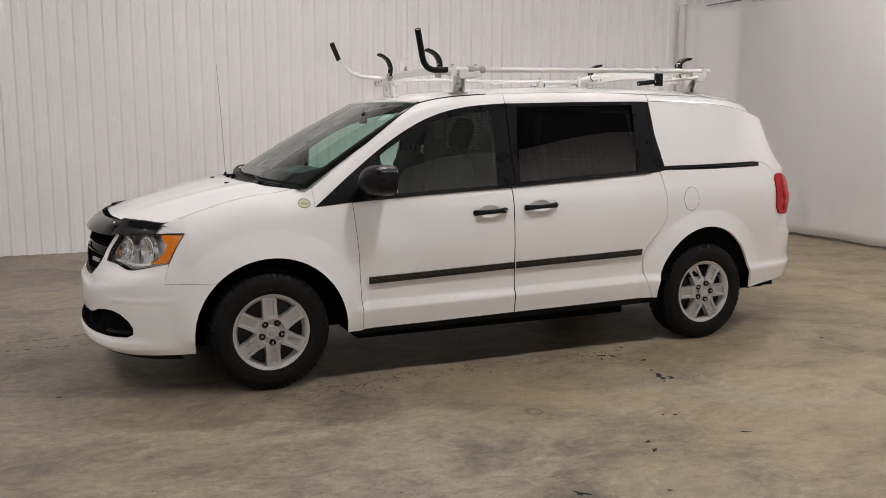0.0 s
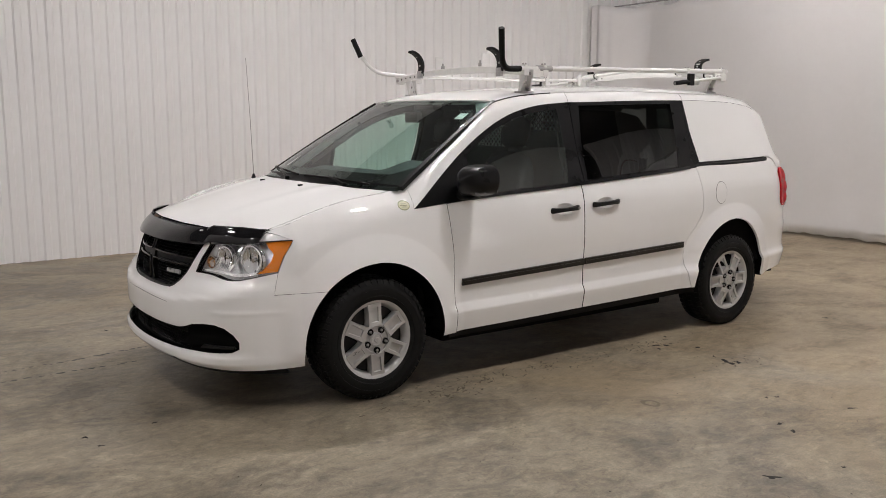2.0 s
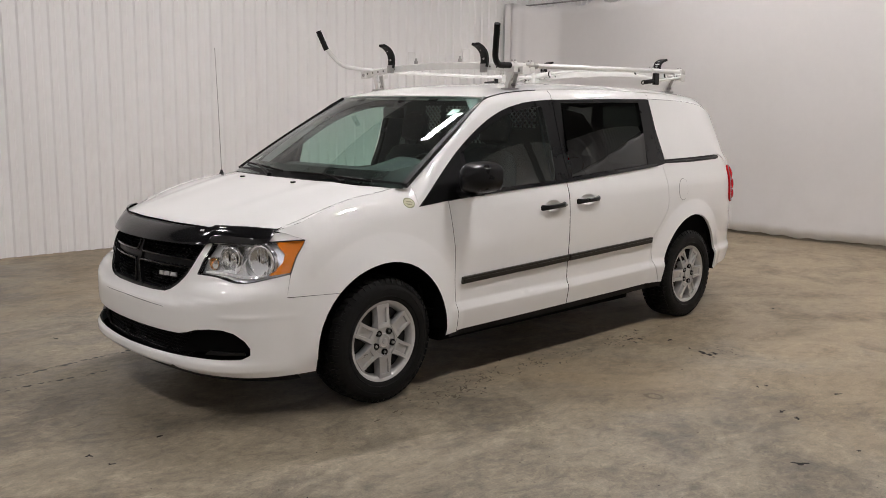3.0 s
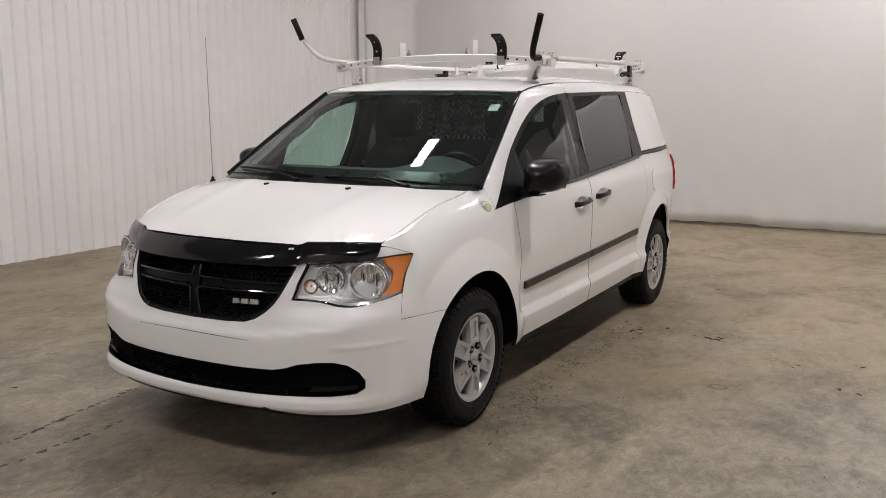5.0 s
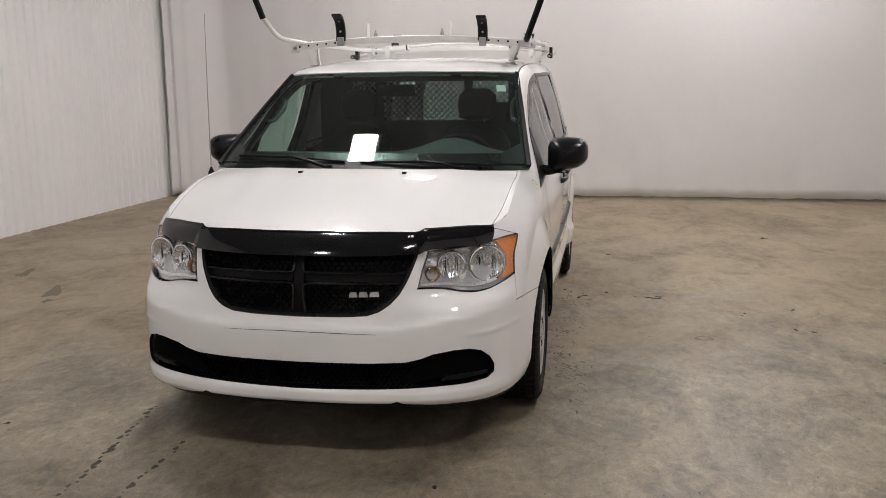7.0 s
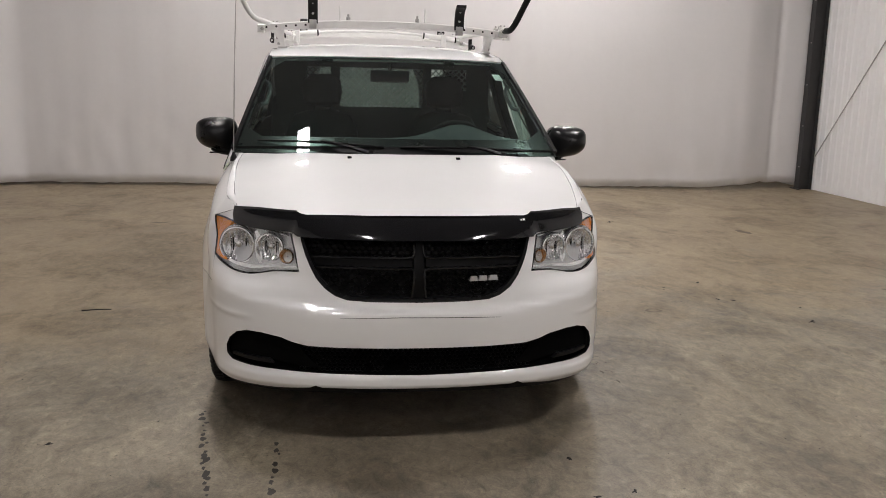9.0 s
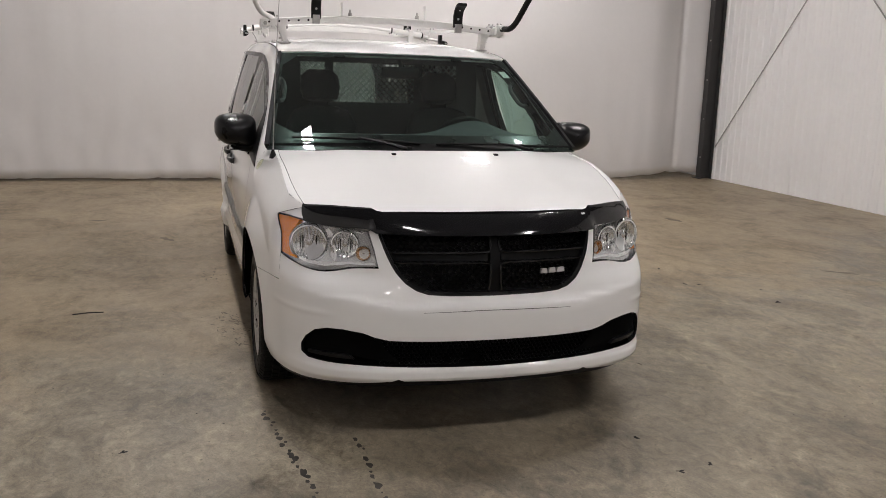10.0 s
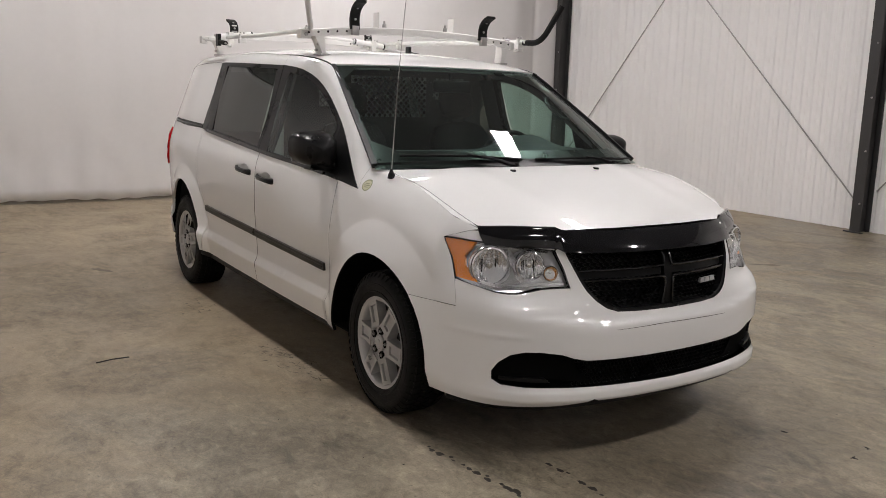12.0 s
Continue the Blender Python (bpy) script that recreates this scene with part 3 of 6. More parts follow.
def roof(x, y):
    x, y = np.broadcast_arrays(np.asarray(x, float), np.asarray(y, float))
    w = np.maximum(side_y(x, TOP(x)), 0.3)
    t = np.clip(np.abs(y) / w, 0, 1.15)
    mid = ROOF_MID(x)
    return x, y, mid + (TOP(x) + 0.003 - mid) * (0.35 * t**2 + 0.65 * t**5)


def pane(u, v):
    """The windscreen: u from -1 to 1 across, v from 0 at the cowl to 1 at the roof."""
    u, v = np.broadcast_arrays(np.asarray(u, float), np.asarray(v, float))
    bow = 1 - np.abs(u) ** 3.3
    bx, by, bz = -0.186 + 0.165 * bow, 0.858 * u, 1.141 + 0.018 * bow
    tx, ty, tz = -0.990 + 0.092 * bow, 0.703 * u, 1.640 + 0.014 * bow
    lift = 0.045 * 4 * v * (1 - v) / 4 * (0.4 + 0.6 * bow) * 2
    return bx + (tx - bx) * v + lift * 0.55, by + (ty - by) * v, bz + (tz - bz) * v + lift * 0.8


# ---- the van ----
van = thing("cargo_van", "white cargo minivan with black trim parked on the concrete", "van")
BELT = [(-0.262, 1.040), (-0.76, 1.082), (-1.507, 1.124), (-2.5, 1.185), (-2.715, 1.200)]
DLO_TOP = smooth_open([(-0.262, 1.040), (-0.5, 1.224), (-0.784, 1.424), (-1.02, 1.549), (-1.258, 1.615), (-1.517, 1.641), (-1.66, 1.645), (-2.2, 1.660), (-2.54, 1.666), (-2.645, 1.666)], 5)
belt_z, dlo_z = Spline(BELT), Spline(DLO_TOP)


def arc(ax, r, z0, z1, up=True, n=26):
    """Points along a wheel arch from height z0 on its front side over to z1 behind."""
    a0 = math.asin((z0 - WHEEL_Z) / r)
    a1 = math.pi - math.asin((z1 - WHEEL_Z) / r)
    return [(ax + r * math.cos(a), WHEEL_Z + r * math.sin(a)) for a in np.linspace(a0, a1, n)]


def line_z(f, a, b, n):
    return [(float(x), float(f(x))) for x in np.linspace(a, b, n)]


# lines along which the flank is creased: the lower ledge of the doors, and the flares round the wheels
LEDGE = [(float(x), z0 - (float(x) + 0.5) * 0.015) for z0 in (0.412, 0.421, 0.428, 0.464, 0.471, 0.479) for x in np.arange(-0.55, -2.72, -0.014)]
FLARES = [(ax + r * math.cos(a), WHEEL_Z + r * math.sin(a)) for ax in AXLES for r in (0.572, 0.582, 0.592, 0.604) for a in np.linspace(-0.1, math.pi + 0.1, 130)]



def cup_ring(cx, cz, k=1.0, n=32):
    return [(cx + 0.078 * k * math.cos(a), cz + 0.038 * k * math.sin(a)) for a in np.linspace(0, 2 * math.pi, n, endpoint=False)]


def cup_dish(cx, cz):
    """The flank, dished in behind a door handle."""
    def f(x, z):
        q = np.clip(((x - cx) / 0.078) ** 2 + ((z - cz) / 0.038) ** 2, 0, 1)
        return x, side_y(x, z) - 0.018 * (1 - q) ** 0.75, z
    return f


CUP_F, CUP_S = (-1.3615, 0.980), (-1.721, 1.000)
for mir in (False, True):
    # fender
    z_seam = 0.643
    front_edge = [(0.44, z_seam), (0.578, z_seam + 0.002), (0.565, 0.70), (0.548, 0.752), (0.505, 0.84), (0.460, 0.918)]
    arch_f = arc(0, ARCH, z_seam, 0.30)
    top_edge = line_z(TOP, 0.565, -0.262, 24)
    poly = [*arch_f[1:], (-0.537, 0.300), (-0.53, 0.45), (-0.512, 0.75), (-0.485, float(belt_z(-0.485))), (-0.262, 1.040), *[(x, z) for x, z in reversed(top_edge)], (0.53, 0.948), (0.460, 0.918), *reversed(front_edge[:-1]), (arch_f[0][0], z_seam)]
    sheet("fender", poly, side, PAINT, van, mirror=mir, depth=0.012, shade_rim=True, step=0.022, creases=FLARES)
    # pillar and roof rail, in three lengths
    for a, b, nm in ((-0.262, -1.557, "front_pillar"), (-1.557, -2.655, "roof_rail"), (-2.655, -3.60, "rear_roof_rail")):
        up = line_z(TOP, a, b, 22)
        low = [(x, z) for x, z in line_z(dlo_z, b, a, 24)] if nm != "rear_roof_rail" else line_z(lambda x: TOP(x) - 0.045, b, a, 16)
        sheet(nm, up + low, side, PAINT, van, gap=0.002, mirror=mir, step=0.025, shade_rim=True)
    # front door skin and sliding door skin
    door_f = [(-0.485, float(belt_z(-0.485))), (-0.512, 0.75), (-0.53, 0.45), (-0.537, 0.303), (-1.0, 0.311), (-1.548, 0.322), (-1.546, 0.5), (-1.538, 0.75), (-1.528, 1.0), (-1.523, float(belt_z(-1.523)))] + line_z(belt_z, -1.45, -0.55, 8)
    fd = sheet("front_door", door_f, side, PAINT, van, holes=[cup_ring(*CUP_F)], gap=0.006, step=0.024, creases=LEDGE, mirror=mir, depth=0.04, shade_rim=True)
    slide_gap = smooth_open([(-2.672, 1.196), (-2.69, 1.14), (-2.714, 1.0), (-2.714, 0.88), (-2.655, 0.79), (-2.555, 0.68), (-2.535, 0.58), (-2.565, 0.45), (-2.615, 0.337)], 5)
    door_s = [(-1.523, float(belt_z(-1.523))), (-1.528, 1.0), (-1.538, 0.75), (-1.546, 0.5), (-1.548, 0.322), (-2.0, 0.328)] + slide_gap[::-1] + line_z(belt_z, -2.6, -1.6, 8)
    sd = sheet("sliding_door", door_s, side, PAINT, van, holes=[cup_ring(*CUP_S)], gap=0.006, step=0.024, creases=LEDGE, mirror=mir, depth=0.04, shade_rim=True)
    # quarter panel, with the blanked rear side window above the belt
    tall = lambda q: [(x, z if z < WHEEL_Z else WHEEL_Z + (z - WHEEL_Z) * 1.085) for x, z in q]
    arch_r = tall(arc(AXLES[1], ARCH, 0.337, 0.337, n=60))
    low = slide_gap[::-1]
    quarter = low + [(-2.70, 1.2)] + [(-2.716, 1.205), (-3.1, 1.2045), (-3.62, 1.216), (-3.70, 1.215), (-3.765, 1.15), (-3.775, 1.0), (-3.785, 0.852), (-3.80, 0.78), (-3.60, 0.738), (-3.40, 0.722)]
    k = [p for p in arch_r if not (p[0] < AXLES[1] and p[1] < 0.72)]
    sheet("quarter_panel", [low[0], *low[1:], *quarter[len(low):], *k[::-1]], side, PAINT, van, gap=0.002, mirror=mir, step=0.025, creases=FLARES)
    tail_edge = [(-3.93, 1.30), (-3.87, 1.43), (-3.77, 1.56), (-3.60, float(TOP(-3.60)) - 0.045)]
    upper = [(-2.722, 1.232), (-3.1, 1.238), (-3.615, 1.25), (-3.72, 1.22), (-3.775, 1.16), (-3.92, 1.16), *tail_edge] + line_z(lambda x: TOP(x) - 0.045, -3.58, -2.655, 16) + [(-2.668, 1.45), (-2.70, 1.30)]
    sheet("blanked_rear_window", upper, bowed(lambda x: 1.235 + 0 * x, lambda x: TOP(x) - 0.045, 0.004), PAINT, van, gap=0.002, mirror=mir, label="white steel panel in place of the rear side window")
    # slide track, black, below the blanked window
    sheet("slide_track", [(-2.70, 1.203), (-3.1, 1.2055), (-3.61, 1.217), (-3.617, 1.247), (-3.1, 1.236), (-2.71, 1.230)], side, BLACK_PLASTIC, van, mirror=mir, lift=-0.004, label="black sliding-door track")
    sheet("track_rail", [(-2.72, 1.212), (-3.60, 1.226), (-3.60, 1.234), (-2.72, 1.220)], side, BLACK_GLOSS, van, mirror=mir, lift=0.004)
    # rear bumper end
    back = [p for p in arch_r if p[0] < AXLES[1] and p[1] < 0.75]
    bump_r = [*back, (-3.513, 0.335), (-3.75, 0.352), (-4.03, 0.375), (-4.155, 0.395), (-4.18, 0.5), (-4.17, 0.69), (-4.09, 0.745), (-3.80, 0.80), (-3.60, 0.765), (-3.42, 0.748)]
    sheet("rear_bumper", bump_r, side, PAINT, van, gap=0.0008, lift=-0.003, mirror=mir)
    tl = sheet("tail_light", soft([(-3.768, 1.148), (-3.85, 1.157), (-3.93, 1.125), (-3.955, 1.06), (-3.945, 1.03), (-3.98, 1.0), (-3.985, 0.95), (-3.95, 0.90), (-3.935, 0.85), (-3.787, 0.855), (-3.775, 1.0)], 2), side, RED, van, mirror=mir, lift=0.014, depth=0.05, label="red tail light wrapping the rear corner")
    for zc, rr in ((1.095, 0.046), (1.0, 0.044), (0.915, 0.038)):
        xc = -3.885 if zc < 1.05 else -3.868
        dome = [(xc + rr * 0.8 * math.cos(a), zc + rr * math.sin(a)) for a in np.linspace(0, 2 * math.pi, 24, endpoint=False)]

        def bulb(x, z, xc=xc, zc=zc, rr=rr):
            q = np.clip(((x - xc) / (rr * 0.8)) ** 2 + ((z - zc) / rr) ** 2, 0, 1)
            return x, side_y(x, z) + 0.014 * (1 - q) ** 0.6, z
        sheet("lamp_lobe", dome, bulb, RED, tl, mirror=mir, lift=0.014, depth=0.01, step=0.012)
    sheet("inner_corner", [(-3.56, 1.16), (-3.60, 1.30), (-3.84, 1.30), (-3.90, 1.10), (-3.74, 1.08)], side, PAINT, van, mirror=mir, lift=-0.007, depth=0.0)
    sheet("rear_corner", [(-3.785, 0.852), (-3.94, 0.845), (-4.02, 0.95), (-3.98, 1.16), (-3.87, 1.16), (-3.775, 1.15)], side, PAINT, van, mirror=mir)
    sheet("rear_corner", [(-3.785, 0.852), (-3.80, 0.78), (-4.06, 0.74), (-4.05, 0.9), (-3.94, 0.85)], side, PAINT, van, mirror=mir)
    # black window band: base plates, then glass in them
    def band(nm, a, b, hole, parent, lab):
        up, dn = line_z(dlo_z, a, b, 20), line_z(lambda x: belt_z(x) + 0.001, b, a, 14)
        return sheet(nm, up + dn, side, BLACK_SATIN, parent, holes=[hole], step=0.03, gap=0.001, lift=0.002, mirror=mir, depth=0.03, label=lab)
    tri_p = [(-0.27, 1.045)] + line_z(dlo_z, -0.29, -0.655, 12) + [(-0.655, 1.20), (-0.64, 1.075)] + line_z(lambda x: belt_z(x) + 0.001, -0.60, -0.29, 6)
    sheet("mirror_patch", tri_p, side, BLACK_PLASTIC, fd, lift=0.004, mirror=mir, label="black mirror corner patch", step=0.025)
    win1 = line_z(lambda x: dlo_z(x) - 0.036, -0.69, -1.437, 18) + [(-1.447, 1.56), (-1.445, 1.35), (-1.425, 1.135)] + line_z(lambda x: belt_z(x) + 0.018, -1.40, -0.70, 10)
    band("window_frame", -0.657, -1.555, win1, fd, "black window frame")
    sheet("window_glass", win1, bowed(belt_z, dlo_z, 0.008), GLASS, fd, lift=-0.004, depth=0.0, mirror=mir, label="clear green-tinted front door glass", step=0.04)
    win2 = soft([(-1.64, 1.624), (-2.2, 1.638), (-2.512, 1.643), (-2.505, 1.45), (-2.487, 1.205), (-2.0, 1.178), (-1.592, 1.152), (-1.61, 1.4)], 0)
    band("window_frame", -1.560, -2.635, win2, sd, "black window frame")
    sheet("window_glass", win2, bowed(belt_z, dlo_z, 0.008), GLASS_DARK, sd, lift=-0.005, depth=0.0, mirror=mir, label="almost black privacy glass", step=0.04)
    sheet("rear_pillar_trim", [(-2.637, float(dlo_z(-2.637)) - 0.001), (-2.650, 1.664), (-2.672, 1.45), (-2.715, 1.235), (-2.715, 1.203), (-2.60, 1.194), (-2.637, 1.30)], side, BLACK_SATIN, sd, lift=0.002, mirror=mir)
    sheet("belt_moulding", line_z(lambda x: belt_z(x) + 0.014, -0.66, -2.60, 24) + line_z(lambda x: belt_z(x) - 0.006, -2.60, -0.66, 24), side, BLACK_GLOSS, van, lift=0.009, depth=0.012, mirror=mir, step=0.02, label="thin black belt moulding")
    # side mouldings
    mz = Spline([(-0.575, 0.597), (-1.5, 0.630), (-2.53, 0.660)])
    for a, b, door in ((-0.576, -1.539, fd), (-1.552, -2.515, sd)):
        sheet("side_moulding", line_z(lambda x: mz(x) + 0.020, a, b, 12) + line_z(lambda x: mz(x) - 0.020, b, a, 12), side, MOULDING, door, lift=0.014, depth=0.016, mirror=mir, step=0.02, label="black rubbing strip")
        sheet("moulding_ridge", line_z(lambda x: mz(x) + 0.006, a - 0.01, b + 0.01, 12) + line_z(lambda x: mz(x) - 0.004, b + 0.01, a - 0.01, 12), side, MOULDING, door, lift=0.018, depth=0.006, mirror=mir, step=0.02)
    # sill
    sheet("sill", [(-0.49, 0.302), (-0.537, 0.301), (-1.548, 0.320), (-2.64, 0.336), (-2.66, 0.296), (-1.5, 0.280), (-0.49, 0.268)], side, BLACK_PLASTIC, van, lift=-0.012, mirror=mir, label="black lower sill")
    # door handles
    for x0, x1, door, key in ((-1.245, -1.478, fd, True), (-1.600, -1.842, sd, False)):
        zz = 0.978 if door is fd else 0.998
        sg = -1 if mir else 1
        xm = (x0 + x1) / 2
        cup_c = CUP_F if door is fd else CUP_S
        sheet("handle_recess", cup_ring(*cup_c, 1.0), cup_dish(*cup_c), PAINT, door, depth=0.0, mirror=mir, step=0.010)
        bm = bmesh.new()
        n = 22
        prev = None
        for i in range(n + 1):
            t = i / n
            x = x0 + (x1 - x0) * t
            y = float(side_y(x, zz)) + 0.006 + 0.026 * math.sin(math.pi * min(1, max(0, (t * 1.06 - 0.03)))) ** 0.45
            hz = 0.013 + 0.007 * abs(2 * t - 1) ** 2 if t < 0.97 and t > 0.03 else 0.011
            zc = zz + 0.012 * (t - 0.5)
            ring = [bm.verts.new((x, sg * (y + dy), zc + dz)) for dy, dz in ((-0.012, -hz), (0.002, -hz * 0.8), (0.007, 0), (0.003, hz * 0.8), (-0.012, hz))]
            if prev:
                for j in range(5):
                    bm.faces.new((prev[j], prev[(j + 1) % 5], ring[(j + 1) % 5], ring[j]))
            else:
                bm.faces.new(ring)
            prev = ring
        bm.faces.new(prev[::-1])
        h = part("door_handle", bm, BLACK_SATIN, door, "black pull handle", smooth=True)
        if key and not mir:
            bm = bmesh.new()
            yk = float(side_y(x1 + 0.02, zz)) + 0.018
            lathe(bm, [(0.0001, yk + 0.017), (0.007, yk + 0.017), (0.009, yk + 0.013), (0.009, yk - 0.01)], 16, "y", (x1 + 0.022, 0, zz + 0.005))
            part("key_lock", bm, STEEL, door)
    # fuel flap on the driver's side
    if not mir:
        ring_o = [(-2.925 + 0.066 * math.cos(a), 1.006 + 0.082 * math.sin(a)) for a in np.linspace(0, 2 * math.pi, 40, endpoint=False)]
        sheet("fuel_flap_gap", ring_o, side, BLACK_SATIN, van, lift=0.0008, depth=0.0, step=0.02)
        sheet("fuel_flap", [(-2.925 + (x + 2.925) * 0.955, 1.006 + (z - 1.006) * 0.965) for x, z in ring_o], side, PAINT, van, lift=0.0022, depth=0.001, step=0.02, label="round white fuel flap")
    # wheel-arch liners
    for ax in AXLES:
        bm = bmesh.new()
        sg = -1 if mir else 1
        n = 28
        rings = []
        for deep in (True, False):
            ring = []
            for a in np.linspace(-0.02, math.pi + 0.02, n):
                px, pz = ax + (ARCH + 0.006) * math.cos(a), WHEEL_Z + (ARCH + 0.006) * (1.09 if ax < -1 else 1.0) * math.sin(a)
                ring.append(bm.verts.new((px, sg * (0.52 if deep else float(side_y(min(px, 0.44), pz)) - 0.012), pz)))
            rings.append(ring)
        for i in range(n - 1):
            bm.faces.new((rings[0][i], rings[0][i + 1], rings[1][i + 1], rings[1][i]))
        bm.faces.new(rings[0])
        part("wheel_arch_liner", bm, DARK, van)
    # oval sticker at the foot of the front pillar
    st = [(-0.204 + 0.036 * math.cos(a), 1.063 + 0.027 * math.sin(a)) for a in np.linspace(0, 2 * math.pi, 28, endpoint=False)]
    dec = sheet("oval_decal", st, side, simple("decal_green", (0.30, 0.33, 0.20), 0.4), van, lift=0.001, depth=0.0, mirror=mir, step=0.02, label="small green and yellow oval decal")
    sheet("decal_face", [(-0.204 + (x + 0.204) * 0.86, 1.062 + (z - 1.062) * 0.80) for x, z in st], side, simple("decal_yellow", (0.62, 0.61, 0.42), 0.4), dec, lift=0.0018, depth=0.0, mirror=mir, step=0.02)
    for dz, w_ in ((0.008, 0.015), (0.0, 0.022), (-0.008, 0.015)):
        sheet("decal_bar", [(-0.204 - w_, 1.062 + dz - 0.0012), (-0.204 + w_, 1.062 + dz - 0.0012), (-0.204 + w_, 1.062 + dz + 0.0012), (-0.204 - w_, 1.062 + dz + 0.0012)], side, simple("decal_ink", (0.16, 0.17, 0.09), 0.5), dec, lift=0.0024, depth=0.0, mirror=mir, step=0.02)

# hood and roof
HOOD_EDGE = Spline([(0.66, 0.726), (0.58, 0.762), (0.3, 0.800), (0.0, 0.808), (-0.15, 0.802), (-0.25, 0.786)])
nose_edge = [(0.80, 0.0), (0.795, 0.2), (0.765, 0.40), (0.725, 0.55), (0.655, 0.68), (0.60, 0.752)]
half = smooth_open(nose_edge, 5) + [(x, float(HOOD_EDGE(x))) for x in np.linspace(0.58, -0.165, 18)] + [(-0.115, 0.725), (-0.045, 0.62), (0.015, 0.45), (0.048, 0.25), (0.058, 0.0)]
hood_poly = half + [(x, -y) for x, y in half[-2:0:-1]]
bonnet = sheet("hood", hood_poly, hood, PAINT, van, gap=0.0035, depth=0.012, shade_rim=True)
# fender tops between the gap and the flank's upper edge
for mir in (False, True):
    q = [(x, float(HOOD_EDGE(x))) for x in np.linspace(0.610, -0.262, 22)]
    r = [(x, float(side(np.array([x]), TOP(np.array([x])))[1][0])) for x in np.linspace(-0.262, 0.610, 22)]

    def crown(x, y):
        e = side(np.asarray(x, float), TOP(x))[1]
        h0 = hood(x, HOOD_EDGE(x))[2]
        t = np.clip((e - y) / np.maximum(e - HOOD_EDGE(x), 0.01), -0.3, 1.2)
        return x, y, TOP(x) + (h0 - TOP(x)) * t + 0.004 * np.sin(np.pi * np.clip(t, 0, 1))
    xs_ = np.linspace(0.44, 0.60, 8)
    under = [(x, float(HOOD_EDGE(x)) - 0.05) for x in xs_] + [(x, float(side(np.array([x]), TOP(np.array([x])))[1][0]) - 0.004) for x in xs_[::-1]]
    sheet("fender_bracket", under, lambda x, y: (x, y, crown(x, y)[2] - 0.006), PAINT, van, mirror=mir, step=0.02, depth=0.0)
    sheet("fender_top", q + r, crown, PAINT, van, gap=0.0005, mirror=mir, step=0.025, depth=0.02, shade_rim=True)
rx = np.linspace(-0.99, -3.60, 30)
edge_r = [(float(x), float(side_y(x, TOP(x))) - 0.004) for x in rx]
lead = [(-0.99 + 0.094 * (1 - u ** 3.3), 0.703 * u) for u in np.linspace(0.0, 0.97, 12)]
trail = [(-3.69, 0.6), (-3.735, 0.4), (-3.755, 0.2), (-3.76, 0)]
half = lead + edge_r + trail
roof_poly = half + [(x, -y) for x, y in half[-2:0:-1]]
sheet("roof", roof_poly, roof, PAINT, van, depth=0.03, step=0.05)
for mir in (False, True):
    sheet("roof_ditch", [(x, y + 0.003) for x, y in edge_r[:6]] + [(x, y - 0.002) for x, y in edge_r[:6][::-1]], lambda x, y: roof(x, y), BLACK_SATIN, van, lift=0.0015, depth=0.006, mirror=mir, step=0.03, label="black roof ditch strip")
# windscreen with its black border
ub = [(u, 0.0) for u in np.linspace(-1, 1, 24)] + [(1, v) for v in np.linspace(0.06, 0.94, 14)] + [(u, 1.0) for u in np.linspace(1, -1, 24)] + [(-1, v) for v in np.linspace(0.94, 0.06, 14)]
hole = soft([(-0.966, 0.15), (-0.5, 0.125), (0.5, 0.125), (0.966, 0.15), (0.972, 0.5), (0.966, 0.968), (0.5, 0.968), (-0.5, 0.968), (-0.966, 0.968), (-0.972, 0.5)], 1)
screen = sheet("windscreen", ub, pane, SCREEN, van, scale=(0.77, 0.85), depth=0.0, step=0.05, label="clear green-tinted windscreen")
sheet("windscreen_border", ub, pane, BLACK_SATIN, screen, holes=[hole], scale=(0.77, 0.85), lift=-0.003, depth=0.0, step=0.04)
for sg in (-1, 1):
    sheet("windscreen_seal", [(sg * 0.985, v) for v in np.linspace(0.03, 1.0, 16)] + [(sg * 1.012, v) for v in np.linspace(1.0, 0.03, 16)], pane, BLACK_PLASTIC, screen, scale=(0.77, 0.85), lift=0.012, depth=0.03, step=0.03)
# cowl
bm = bmesh.new()
rows = []
for u in np.linspace(-1, 1, 33):
    a = Vector((-0.140 + 0.230 * (1 - u * u), 0.765 * u, 1.116 + 0.02 * (1 - u * u)))
    b = Vector(tuple(float(c) for c in pane(np.array(u), np.array(0.045)))) + Vector((0.004, 0, 0.004))
    rows.append([bm.verts.new(a + (b - a) * t + Vector((0, 0, -0.018 * math.sin(math.pi * t)))) for t in np.linspace(0, 1, 5)])
for a, b in zip(rows, rows[1:]):
    for k in range(4):
        bm.faces.new((a[k], a[k + 1], b[k + 1], b[k]))
part("cowl", bm, BLACK_PLASTIC, van, "black plastic cowl", smooth=True)


# ---- the nose ----
def fs(z, x=None, y=None):
    return (s_of(z, x, y), z)


MS = 0.115
lamp = [fs(0.882, y=0.526), fs(0.897, y=0.66), fs(0.908, y=0.77), fs(0.918, x=0.462), fs(0.84, x=0.508), fs(0.756, x=0.550), fs(0.735, y=0.82), fs(0.717, y=0.765), fs(0.712, y=0.72), fs(0.718, y=0.66), fs(0.731, y=0.61), fs(0.736, y=0.55), fs(0.738, y=0.492), fs(0.81, y=0.508)]
gr = [fs(0.915, y=0.0), fs(0.912, y=0.3), fs(0.90, y=0.492), fs(0.83, y=0.475), fs(0.77, y=0.452), fs(0.72, y=0.425), fs(0.68, y=0.39), fs(0.65, y=0.345), fs(0.634, y=0.295), fs(0.628, y=0.2), fs(0.625, y=0.0)]
